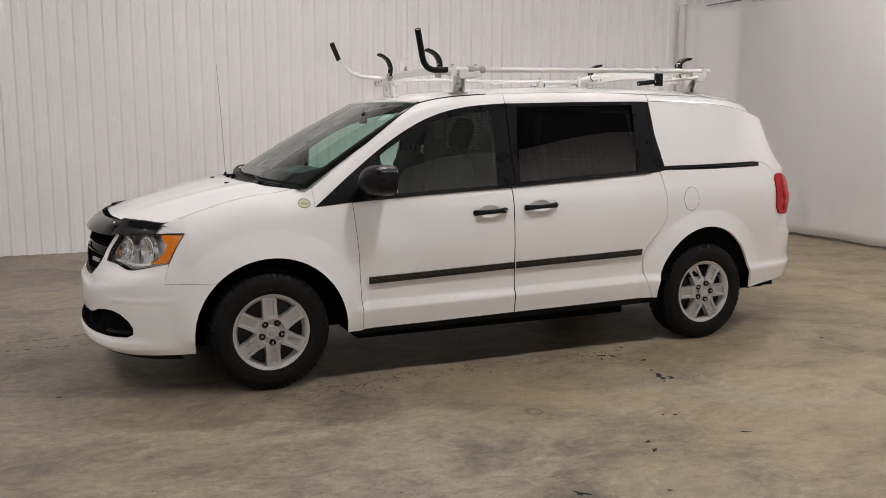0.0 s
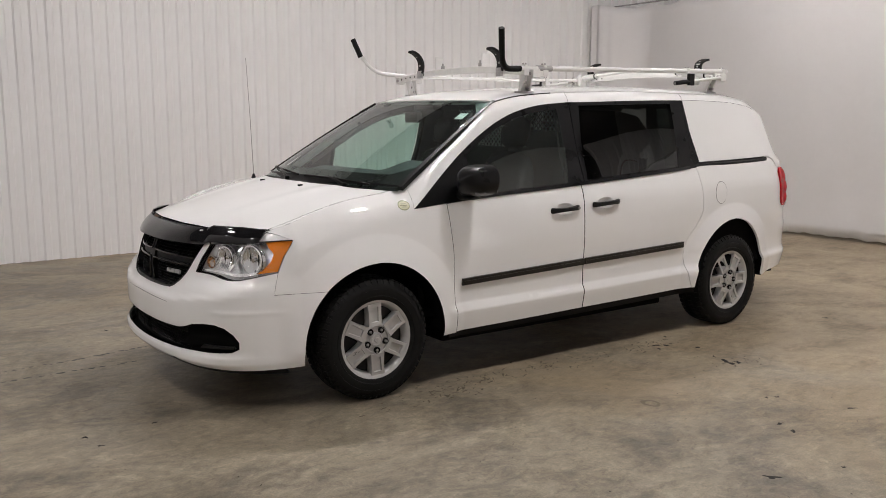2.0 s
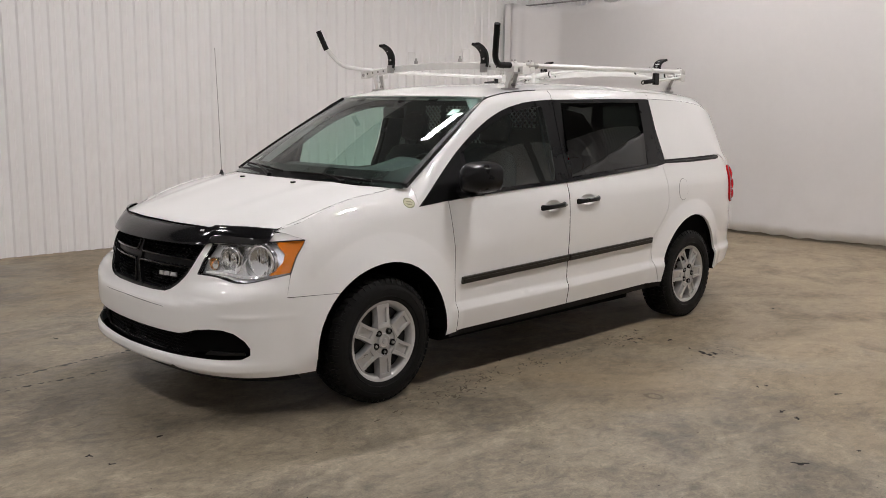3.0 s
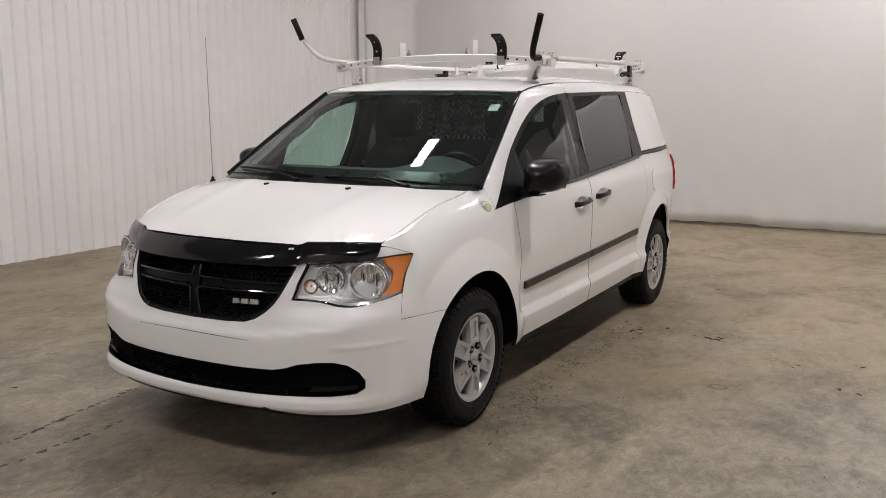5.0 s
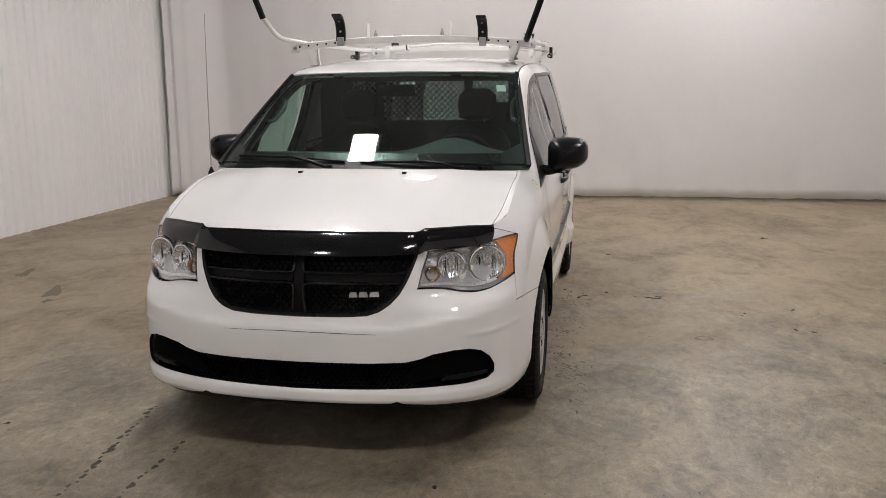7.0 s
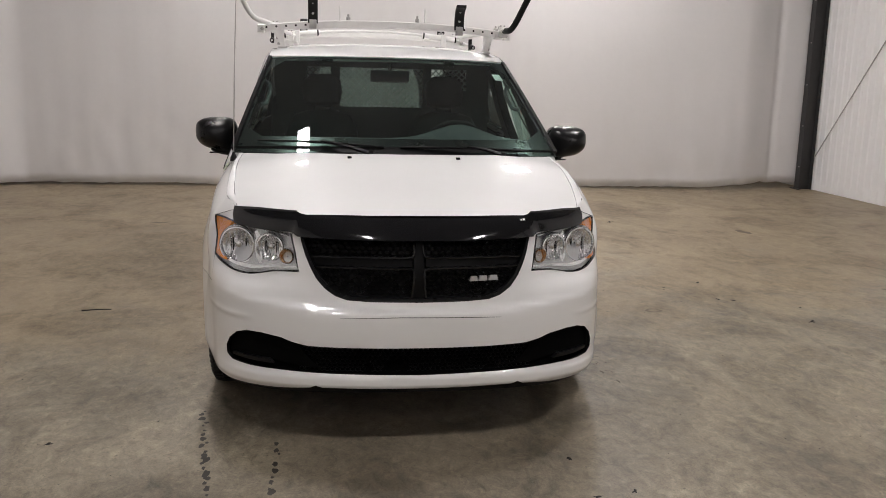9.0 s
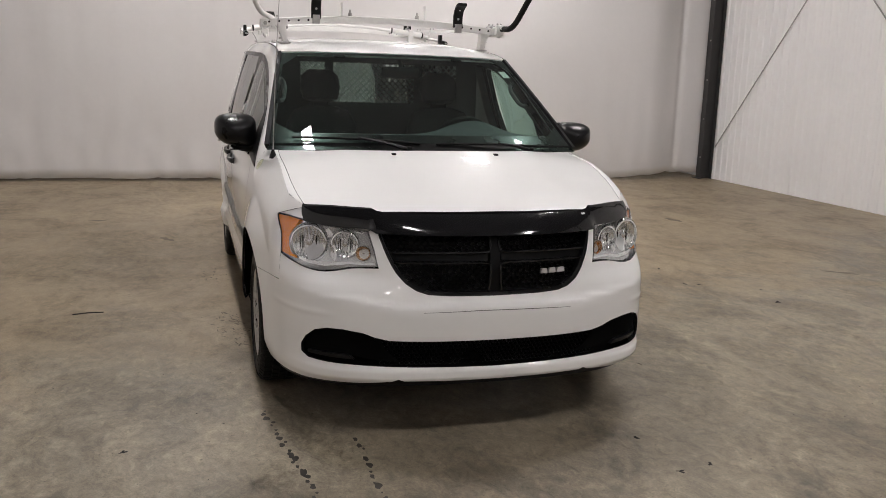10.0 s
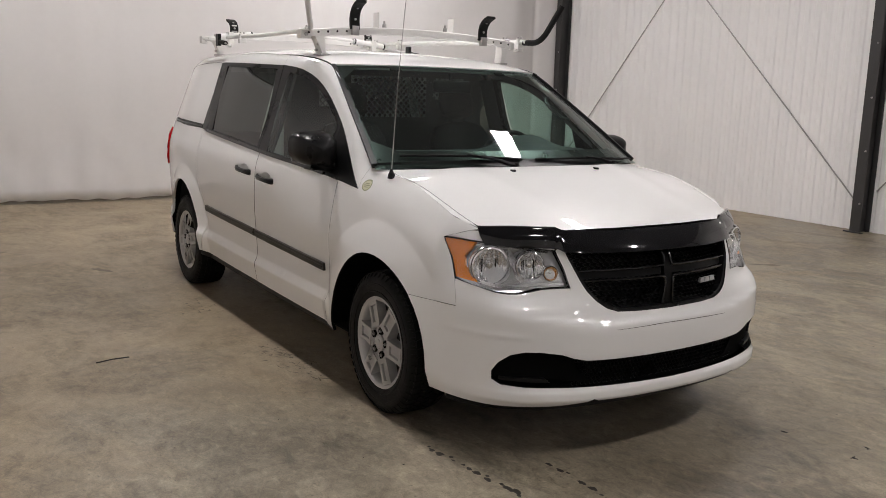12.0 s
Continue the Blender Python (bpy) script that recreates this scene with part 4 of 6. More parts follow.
take = [fs(0.440, y=0.0), fs(0.442, y=0.3), fs(0.447, y=0.46), fs(0.460, y=0.52), fs(0.478, y=0.57), fs(0.490, y=0.65), fs(0.490, y=0.71), fs(0.475, y=0.755), fs(0.44, y=0.788), fs(0.40, y=0.804), fs(0.365, y=0.803), fs(0.345, y=0.778), fs(0.339, y=0.70), fs(0.337, y=0.6), fs(0.331, y=0.35), fs(0.326, y=0.0)]


def both(h):
    return list(h) + [(-a, b) for a, b in h[::-1] if a != 0]


lampz = Spline([(s_of(0.738, y=0.492), 0.738), (lamp[11][0], 0.736), (lamp[10][0], 0.731), (lamp[9][0], 0.718), (lamp[8][0], 0.712), (lamp[7][0], 0.717), (lamp[6][0], 0.735), (lamp[5][0], 0.756)])
arch_s = [(8 + (0.44 - math.sqrt(ARCH**2 - (z - WHEEL_Z) ** 2)) / 0.1, z) for z in (0.248, 0.30, 0.36, 0.42, 0.48, 0.54, 0.59, 0.6412)]
half = [(0, 0.268), (1, 0.269), (2, 0.272), (2.15, 0.282), (2.3, 0.270), (3.2, 0.256), (5, 0.246), (7, 0.246), *arch_s, (8.6, 0.6412), (8.0, 0.6412), fs(0.642, x=0.578), fs(0.70, x=0.566), (lamp[5][0], 0.752)]
low_edge = [(s_, float(lampz(s_)) - 0.002) for s_ in np.linspace(lamp[5][0] - 0.05, lamp[12][0], 16)]
inner = [(lamp[13][0] - 0.02, 0.81), (lamp[0][0] - 0.03, 0.884), (s_of(0.90, y=0.50), 0.902)]
half = half + low_edge + inner
gr_edge = gr[2:]
bumper_poly = [(-a, b) for a, b in half[::-1] if a > 0] + half + gr_edge[:-1] + [gr[-1]] + [(-a, b) for a, b in gr_edge[:-1][::-1]]
bumper = sheet("front_bumper", bumper_poly, front, PAINT, van, holes=[both(take)], scale=(MS, 1), step=0.017, depth=0.014, shade_rim=True, label="white front bumper with a black lower intake")
sheet("air_dam", [(-7, 0.262), (-3, 0.275), (0, 0.285), (3, 0.275), (7, 0.262), (7.4, 0.21), (4, 0.215), (0, 0.225), (-4, 0.215), (-7.4, 0.21)], front, BLACK_PLASTIC, bumper, scale=(MS, 1), lift=-0.014, step=0.04, label="black air dam")


def back_off(f, d):
    """A surface set d deeper into the van along x."""
    def g(a, b):
        x, y, z = f(a, b)
        return x - d, y, z
    return g


# lower intake: recessed black tray, mesh and the two scoops at its ends
sheet("intake_tray", [(a * 1.01, 0.385 + (b - 0.385) * 1.3) for a, b in both(take)], back_off(front, 0.060), DARK, bumper, scale=(MS, 1), depth=0.0, step=0.04)
bm = bmesh.new()
for zc in np.arange(0.335, 0.440, 0.017):
    k = int(round((zc - 0.335) / 0.017))
    for j in range(-24, 25):
        yc = j * 0.021 + (0.0105 if k % 2 else 0)
        if abs(yc) > 0.50:
            continue
        xx, _, _ = front(np.array([s_of(zc, y=abs(yc))]), np.array([zc]))
        x0 = float(xx[0]) - 0.046
        ring = []
        for r_ in (0.0105, 0.0078):
            ring.append([bm.verts.new((x0 - (0.004 if r_ < 0.01 else 0), yc + r_ * 1.05 * math.cos(a), zc + r_ * 0.92 * math.sin(a))) for a in (math.pi / 6 + i * math.pi / 3 for i in range(6))])
        for i in range(6):
            bm.faces.new((ring[0][i], ring[0][(i + 1) % 6], ring[1][(i + 1) % 6], ring[1][i]))
tagged(part("intake_mesh", bm, BLACK_SATIN, bumper), kind="stuff")
for sg in (-1, 1):
    sc_ = [(sg * a, b) for a, b in (fs(0.448, y=0.50), fs(0.474, y=0.57), fs(0.482, y=0.65), fs(0.480, y=0.70), fs(0.462, y=0.745), fs(0.43, y=0.775), fs(0.40, y=0.788), fs(0.372, y=0.786), fs(0.372, y=0.70), fs(0.370, y=0.62), fs(0.352, y=0.52), fs(0.338, y=0.38), fs(0.350, y=0.42), fs(0.40, y=0.47))]
    sheet("intake_scoop", sc_, back_off(front, 0.036), DARK, bumper, scale=(MS, 1), depth=0.02, step=0.025)
    lip_ = [(sg * a, b) for a, b in (fs(0.372, y=0.62), fs(0.374, y=0.70), fs(0.374, y=0.778), fs(0.362, y=0.778), fs(0.358, y=0.70), fs(0.354, y=0.60))]
    sheet("scoop_lip", lip_, back_off(front, 0.018), BLACK_SATIN, bumper, scale=(MS, 1), depth=0.02, step=0.025)
# unseen plate added to stop light leaking out under the nose
bm = bmesh.new()
rows = []
for a in np.linspace(-7.6, 7.6, 41):
    x, y, _ = front(np.array([a]), np.array([0.262]))
    x, y = float(x[0]) - 0.018, float(y[0]) * 0.985
    rows.append([bm.verts.new((x, y, 0.262)), bm.verts.new((0.42, y * 0.9, 0.27)), bm.verts.new((0.42, y * 0.9, 0.30)), bm.verts.new((x, y, 0.275))])
for a, b in zip(rows, rows[1:]):
    for k in range(4):
        bm.faces.new((a[k], a[(k + 1) % 4], b[(k + 1) % 4], b[k]))
part("nose_light_block", bm, DARK, van)
# worn scratch on the bumper's face
sheet("scuff_mark", [(0.0 - 0.4, 0.5735), (0.9, 0.571), (1.7, 0.566), (1.7, 0.5645), (0.8, 0.568), (-0.4, 0.5705), (-1.6, 0.566), (-1.6, 0.5675)], front, simple("scuff_grey", (0.13, 0.13, 0.13), 0.7), bumper, scale=(MS, 1), lift=0.0008, depth=0.0, step=0.03)

# grille
grille = sheet("grille", both([(a * 1.01, 0.76 + (b - 0.76) * 1.03) for a, b in gr]), back_off(front, 0.05), BLACK_PLASTIC, van, scale=(MS, 1), depth=0.0, step=0.04, label="black grille with a cross bar")
fr_in = [(a * 0.955, 0.765 + (b - 0.765) * 0.90) for a, b in gr]
sheet("grille_surround", both(gr), front, BLACK_SATIN, grille, holes=[both(fr_in)], scale=(MS, 1), depth=0.03, lift=-0.006, step=0.025)
bm = bmesh.new()
gz = Spline([(0.0, 0.640), (0.25, 0.648), (0.33, 0.672), (0.40, 0.722), (0.44, 0.80)])
for k, zc in enumerate(np.arange(0.640, 0.905, 0.0165)):
    for j in range(-16, 17):
        yc = j * 0.029 + (0.0145 if k % 2 else 0)
        if abs(yc) > 0.455 or zc < float(gz(abs(yc))):
            continue
        xx, _, _ = front(np.array([s_of(zc, y=abs(yc))]), np.array([zc]))
        x0 = float(xx[0]) - 0.038
        ring = []
        for r_, dx in ((0.0100, 0), (0.0066, -0.012)):
            ring.append([bm.verts.new((x0 + dx, yc + r_ * 1.55 * math.cos(a), zc + r_ * 0.95 * math.sin(a))) for a in (i * math.pi / 3 for i in range(6))])
        for i in range(6):
            bm.faces.new((ring[0][i], ring[0][(i + 1) % 6], ring[1][(i + 1) % 6], ring[1][i]))
tagged(part("grille_mesh", bm, BLACK_SATIN, grille), kind="stuff")


def bar(nm, pts, lift):
    return sheet(nm, pts, back_off(front, 0.024), BLACK_PLASTIC, grille, scale=(MS, 1), depth=0.028, lift=lift, step=0.02)


bar("grille_post", [(-0.13, 0.900), (-0.11, 0.85), (-0.10, 0.80), (-0.11, 0.74), (-0.14, 0.632), (0.14, 0.632), (0.11, 0.74), (0.10, 0.80), (0.11, 0.85), (0.13, 0.900)], 0.004)


def ridge(nm, pts, r=0.0055):
    """A rounded rib along the grille, through places (y, z) of the nose."""
    out = []
    for y, z in smooth_open(pts, 6):
        x = float(front(np.array([s_of(z, y=abs(y))]), np.array([z]))[0][0])
        out.append((x - 0.016, y, z))
    bm = bmesh.new()
    tube(bm, out, r, 8)
    return part(nm, bm, BLACK_GLOSS, grille, smooth=True)


for sg in (-1, 1):
    bar("grille_bar", [(sg * a, b) for a, b in (fs(0.801, y=0.03), fs(0.800, y=0.2), fs(0.797, y=0.44), fs(0.768, y=0.43), fs(0.771, y=0.2), fs(0.772, y=0.03))], -0.006)
    ridge("grille_ridge", [(sg * 0.022, 0.898), (sg * 0.019, 0.86), (sg * 0.022, 0.822), (sg * 0.040, 0.809), (sg * 0.12, 0.808), (sg * 0.25, 0.806), (sg * 0.44, 0.801)])
    ridge("grille_ridge", [(sg * 0.030, 0.640), (sg * 0.024, 0.69), (sg * 0.022, 0.748), (sg * 0.040, 0.763), (sg * 0.12, 0.765), (sg * 0.25, 0.764), (sg * 0.43, 0.761)])
# maker's badge, as plain bright blocks
badge = [(0.216, 0.250), (0.256, 0.293), (0.299, 0.340)]
for a, b in badge:
    sheet("badge_block", [fs(0.729, y=a + 0.004), fs(0.729, y=b - 0.004), fs(0.708, y=b), fs(0.708, y=a)], back_off(front, 0.018), SILVER, grille, scale=(MS, 1), depth=0.012, step=0.02, label="plain silver badge block")


# headlights
BEZEL = simple("bezel_silver", (0.70, 0.70, 0.71), 0.16, 0.9)


def disc(nm, c, r, surf_d, mat_, parent, sg, depth=0.05, lens=True):
    """A round reflector bowl set behind the lens at nose place c = (y, z)."""
    x0, _, _ = front(np.array([s_of(c[1], y=c[0])]), np.array([c[1]]))
    bm = bmesh.new()
    ax = Vector((0.94, sg * 0.34, 0.0)).normalized()
    m = Matrix.Translation((float(x0[0]) - surf_d, sg * c[0], c[1])) @ ax.to_track_quat("X", "Z").to_matrix().to_4x4()
    # scalloped bowl: upright flutes pressed into a dish
    n = 40
    grid = {}
    for i in range(n + 1):
        for k in range(13):
            py = -r + 2 * r * i / n
            pz = math.sqrt(max(0.0, r * r - py * py)) * (-1 + 2 * k / 12)
            rho = min(1.0, math.hypot(py, pz) / r)
            scallop = 0.11 * r * abs(math.sin(math.pi * py / (r * 0.24))) * (1 - rho**4)
            grid[i, k] = bm.verts.new((-depth * (1 - rho * rho) + scallop, py, pz))
    for i in range(n):
        for k in range(12):
            bm.faces.new((grid[i, k], grid[i + 1, k], grid[i + 1, k + 1], grid[i, k + 1]))
    bmesh.ops.remove_doubles(bm, verts=bm.verts, dist=1e-5)
    lathe(bm, [(r * 1.08, -0.012), (r * 1.08, 0.006), (r, 0.008), (r * 0.96, -0.002)], 40, "x")
    bmesh.ops.transform(bm, matrix=m, verts=bm.verts)
    ob = part(nm, bm, mat_, parent)
    # black bars stand in for the dark upright gaps in the bowl
    for k in (-1, 1):
        bm = bmesh.new()
        block(bm, (-depth * 0.75, k * r * 0.40 - r * 0.035, -r * 0.48), (-depth * 0.50, k * r * 0.40 + r * 0.035, r * 0.48), r * 0.02, m)
        part("dark_gap_bar", bm, GAP_SHADE, parent)
    bm = bmesh.new()
    lathe(bm, [(r * 1.20, -0.016), (r * 1.20, -0.004), (r * 1.15, 0.004), (r * 1.10, 0.002), (r * 1.085, -0.008)], 40, "x")
    bmesh.ops.transform(bm, matrix=m, verts=bm.verts)
    part("bezel_ring", bm, BEZEL, parent, smooth=True)
    bm = bmesh.new()
    lathe(bm, [(r * 0.21, -depth), (r * 0.21, -depth * 0.35), (r * 0.17, -depth * 0.2), (0.0005, -depth * 0.18)], 20, "x")
    bmesh.ops.transform(bm, matrix=m, verts=bm.verts)
    part("bulb_shield", bm, CHROME, parent, smooth=True)
    # black ring painted in for the shaded gap round the bowl
    bm = bmesh.new()
    lathe(bm, [(r * 1.085, -0.006), (r * 1.085, 0.003), (r * 1.04, 0.003), (r * 1.04, -0.006)], 40, "x")
    bmesh.ops.transform(bm, matrix=m, verts=bm.verts)
    part("shadow_ring", bm, GAP_SHADE, parent, smooth=True)
    return ob


for sg in (1, -1):
    L = [(sg * a, b) for a, b in lamp]
    bowls = []
    for (yc, zc), rr in (((0.758, 0.814), 0.074), ((0.616, 0.818), 0.056), ((0.545, 0.790), 0.028)):
        ring = [(min(yc + rr * 1.02 * math.cos(a), 0.826), zc + rr * 1.02 * math.sin(a)) for a in np.linspace(0, 2 * math.pi, 28, endpoint=False)]
        if rr > 0.03:
            bowls.append([(sg * s_of(z, y=y), z) for y, z in ring])
    mx_, mz_ = np.mean([p[0] for p in L]), np.mean([p[1] for p in L])
    hl = sheet("headlight", [(mx_ + (a - mx_) * 1.05, mz_ + (b - mz_) * 1.05) for a, b in L], back_off(front, 0.042), simple("lamp_housing_grey", (0.74, 0.74, 0.75), 0.22, 0.7), van, holes=bowls, scale=(MS, 1), depth=0.0, step=0.02, label="clear headlight with an amber outer corner")
    sheet("lamp_back", [(mx_ + (a - mx_) * 0.98, mz_ + (b - mz_) * 0.98) for a, b in L], back_off(front, 0.062), simple("lamp_back_silver", (0.6, 0.6, 0.61), 0.35, 0.5), hl, scale=(MS, 1), depth=0.0, step=0.03)
    lip_top = [(sg * a, b) for a, b in (lamp[0], lamp[1], lamp[2], lamp[3])]
    sheet("hood_lip", [(a, b + 0.004) for a, b in lip_top] + [(a, 0.952) for a, b in lip_top[::-1]], front, PAINT, van, scale=(MS, 1), depth=0.0, lift=-0.003, step=0.025)
    sheet("lens", L, front, CLEAR, hl, scale=(MS, 1), depth=0.0, lift=0.004, step=0.03)
    cx_, cz_ = np.mean([p[0] for p in L]), np.mean([p[1] for p in L])
    inner = [(cx_ + (a - cx_) * 0.990, cz_ + (b - cz_) * 0.976) for a, b in L]
    sheet("lens_edge", L, front, BLACK_SATIN, hl, holes=[inner], scale=(MS, 1), lift=0.003, depth=0.006, step=0.02)
    am = [(sg * a, b) for a, b in (fs(0.908, y=0.785), fs(0.915, x=0.468), fs(0.84, x=0.513), fs(0.762, x=0.552), fs(0.750, y=0.816), fs(0.760, y=0.818), fs(0.780, y=0.829), fs(0.812, y=0.834), fs(0.85, y=0.826), fs(0.88, y=0.803))]
    sheet("amber_marker", am, back_off(front, 0.006), AMBER, hl, scale=(MS, 1), depth=0.02, step=0.02, label="amber side marker")
    disc("main_reflector", (0.758, 0.814), 0.074, 0.026, REFLECTOR, hl, sg, 0.034)
    disc("high_beam_reflector", (0.616, 0.818), 0.056, 0.028, REFLECTOR, hl, sg, 0.030)
    disc("indicator_reflector", (0.545, 0.790), 0.028, 0.030, simple("indicator_amber_chrome", (0.75, 0.42, 0.18), 0.12, 0.8), hl, sg, 0.03)
    for pl in ([fs(0.752, y=0.50), fs(0.752, y=0.60), fs(0.742, y=0.68), fs(0.746, y=0.76), fs(0.765, y=0.82), fs(0.752, y=0.82), fs(0.733, y=0.76), fs(0.728, y=0.70), fs(0.742, y=0.60), fs(0.744, y=0.50)],
               [fs(0.880, y=0.535), fs(0.895, y=0.66), fs(0.903, y=0.78), fs(0.893, y=0.79), fs(0.885, y=0.66), fs(0.868, y=0.54)]):
        sheet("bezel_strip", [(sg * a, b) for a, b in pl], back_off(front, 0.028), REFLECTOR, hl, scale=(MS, 1), depth=0.03, step=0.02)
    sheet("bezel_plate", [(sg * a, b) for a, b in (fs(0.86, y=0.66), fs(0.88, y=0.675), fs(0.87, y=0.69), fs(0.77, y=0.675), fs(0.75, y=0.66), fs(0.77, y=0.65))], back_off(front, 0.03), REFLECTOR, hl, scale=(MS, 1), depth=0.02, step=0.02)


# bug deflector along the hood's front edge
def deflector(u, v):
    """u follows the nose's number, v from 0 at the lower lip to 1 at the upper edge."""
    u, v = np.broadcast_arrays(np.asarray(u, float), np.asarray(v, float))
    a = np.abs(u)
    kink = ease(2.85, 3.1, a)
    z0 = 0.882 + 0.012 * kink + 0.012 * ease(4.0, 6.3, a)
    z1 = 0.962 + 0.004 * ease(1, 3, a) + 0.014 * kink - 0.006 * ease(4.8, 6.4, a)
    z = z0 + (z1 - z0) * v
    zz = np.clip(z, 0.86, 0.972)
    x, y = front_xy(a, zz)
    fwd = 0.022 + 0.014 * (1 - v) * (1 - kink) - 0.006 * kink + 0.006 * np.sin(np.pi * v) + 0.010 * kink * v
    return x + fwd * 0.85, (y + fwd * 0.35 * ease(0.5, 5, a)) * np.sign(np.where(u == 0, 1, u)), z


dp = [(u, 0.0) for u in np.linspace(-5.75, 5.75, 52)] + [(6.15, 0.55), (6.38, 1.0)] + [(u, 1.0) for u in np.linspace(6.2, -6.2, 54)] + [(-6.38, 1.0), (-6.15, 0.55)]
defl = sheet("hood_deflector", dp, deflector, BLACK_GLOSS, van, scale=(0.115, 0.08), depth=0.012, step=0.02, label="glossy black acrylic bug deflector on the hood edge")
for a, b in ((2.45, 2.53), (2.56, 2.66)):
    sheet("deflector_print", [(a, 0.78), (b, 0.78), (b, 0.86), (a, 0.86)], deflector, RACK_WHITE, defl, scale=(0.115, 0.08), lift=0.001, depth=0.0, step=0.02)

# ---- wheels ----
DARK_RIM = simple("dark_steel_rim", (0.018, 0.016, 0.015), 0.6, 0.3)


def wheel(name):
    """One wheel at the origin, its outer face towards +y."""
    w = new(name)
    R, y0 = 0.343, 0.114
    bm = bmesh.new()
    prof = [(0.205, 0.085), (0.218, 0.106), (0.232, 0.112), (0.262, 0.117), (0.290, 0.116), (0.312, 0.108), (0.326, 0.096), (0.334, 0.082), (0.336, 0.04), (0.336, -0.04), (0.334, -0.082), (0.32, -0.1), (0.27, -0.112), (0.21, -0.09)]
    lathe(bm, prof, 72)
    part("tyre", bm, RUBBER, w, "black all-terrain tyre", smooth=True)
    bm = bmesh.new()
    n = 54
    for row, (ya, yb) in enumerate(((-0.094, -0.056), (-0.050, -0.017), (-0.012, 0.021), (0.026, 0.056), (0.060, 0.096))):
        for k in range(n):
            a = 2 * math.pi * (k + 0.5 * (row % 2)) / n
            wd = 0.0150
            edge = row in (0, 4)
            m = Matrix.Rotation(-a, 4, "Y")
            vs = []
            for (yy, dx) in ((ya, -wd), (ya, wd), (yb, wd), (yb, -wd)):
                skew = 0.006 * (1 if row % 2 else -1) * (1 if yy == yb else -1)
                for rr in (0.332, R - (0.006 if edge and (yy == ya if row == 0 else yy == yb) else 0)):
                    vs.append(bm.verts.new(m @ Vector((dx + skew, yy, rr))))
            for f in ((1, 3, 5, 7), (0, 1, 3, 2), (2, 3, 5, 4), (4, 5, 7, 6), (6, 7, 1, 0)):
                bm.faces.new([vs[i] for i in f])
    for k in range(n):
        a = 2 * math.pi * k / n
        m = Matrix.Rotation(-a, 4, "Y")
        vs = [bm.verts.new(m @ Vector(p)) for p in ((-0.013, 0.098, 0.331), (0.013, 0.098, 0.331), (0.011, 0.1115, 0.312), (-0.011, 0.1115, 0.312), (-0.012, 0.101, 0.333), (0.012, 0.101, 0.333), (0.010, 0.1145, 0.312), (-0.010, 0.1145, 0.312))]
        for f in ((4, 5, 6, 7), (0, 1, 5, 4), (1, 2, 6, 5), (2, 3, 7, 6), (3, 0, 4, 7)):
            bm.faces.new([vs[i] for i in f])
    tagged(part("tread", bm, RUBBER, w), kind="stuff")
    bm = bmesh.new()
    for rr in (0.246, 0.283):
        lathe(bm, [(rr - 0.003, 0.1135), (rr - 0.001, 0.1175), (rr + 0.001, 0.1175), (rr + 0.003, 0.1135)], 64)
    part("sidewall_ring", bm, RUBBER, w)
    bm = bmesh.new()
    lathe(bm, [(0.20, -0.08), (0.205, 0.05), (0.19, 0.045), (0.12, 0.05), (0.06, 0.06), (0.0005, 0.06)], 48)
    part("rim", bm, DARK_RIM, w, "dark steel rim behind the cover", smooth=True)
    # silver cover: outer ring, hub and six grooved spokes
    bm = bmesh.new()
    lathe(bm, [(0.186, 0.058), (0.189, 0.074), (0.199, 0.097), (0.206, 0.104), (0.220, 0.107), (0.228, 0.108), (0.232, 0.104), (0.230, 0.09)], 64)
    cover = part("wheel_cover", bm, SILVER, w, "silver six-spoke plastic wheel cover", smooth=True)
    bm = bmesh.new()
    lathe(bm, [(0.094, 0.060), (0.093, 0.092), (0.090, 0.1035), (0.080, 0.107), (0.074, 0.1065), (0.070, 0.099), (0.042, 0.098), (0.040, 0.106), (0.031, 0.110), (0.029, 0.108), (0.016, 0.108), (0.013, 0.111), (0.0005, 0.111)], 48)
    part("hub", bm, SILVER, cover, smooth=True)
    for k in range(6):
        a = 2 * math.pi * k / 6
        m = Matrix.Rotation(a, 4, "Y")
        bm = bmesh.new()
        out_l = [(-0.043, 0.078), (-0.040, 0.108), (-0.039, 0.14), (-0.040, 0.172), (-0.043, 0.200)]
        prof = [*out_l, *[(-x, r) for x, r in out_l[::-1]]]
        topv = [bm.verts.new((x, 0.108 - 0.10 * (r - 0.07) ** 1.6 + (0.003 if r < 0.09 else 0), r)) for x, r in prof]
        botv = [bm.verts.new((x * 1.06, 0.060, r)) for x, r in prof]
        g = [(-0.021, 0.100), (-0.025, 0.182), (0.025, 0.182), (0.021, 0.100)]
        gt = [bm.verts.new((x, 0.1075 - 0.10 * (r - 0.07) ** 1.6, r)) for x, r in g]
        gb = [bm.verts.new((x * 0.88, 0.0960 - 0.10 * (r - 0.07) ** 1.6, 0.1 + (r - 0.1) * 0.97)) for x, r in g]
        N_ = len(prof)
        for i in range(N_):
            j = (i + 1) % N_
            bm.faces.new((topv[i], topv[j], botv[j], botv[i]))
        bm.faces.new((topv[0], topv[1], gt[0]))
        bm.faces.new((topv[1], topv[2], topv[3], gt[1], gt[0]))
        bm.faces.new((topv[3], topv[4], gt[1]))
        bm.faces.new((topv[4], topv[5], gt[2], gt[1]))
        bm.faces.new((topv[5], topv[6], gt[2]))
        bm.faces.new((topv[6], topv[7], topv[8], gt[3], gt[2]))
        bm.faces.new((topv[8], topv[9], gt[3]))
        bm.faces.new((topv[9], topv[0], gt[0], gt[3]))
        for i in range(4):
            j = (i + 1) % 4
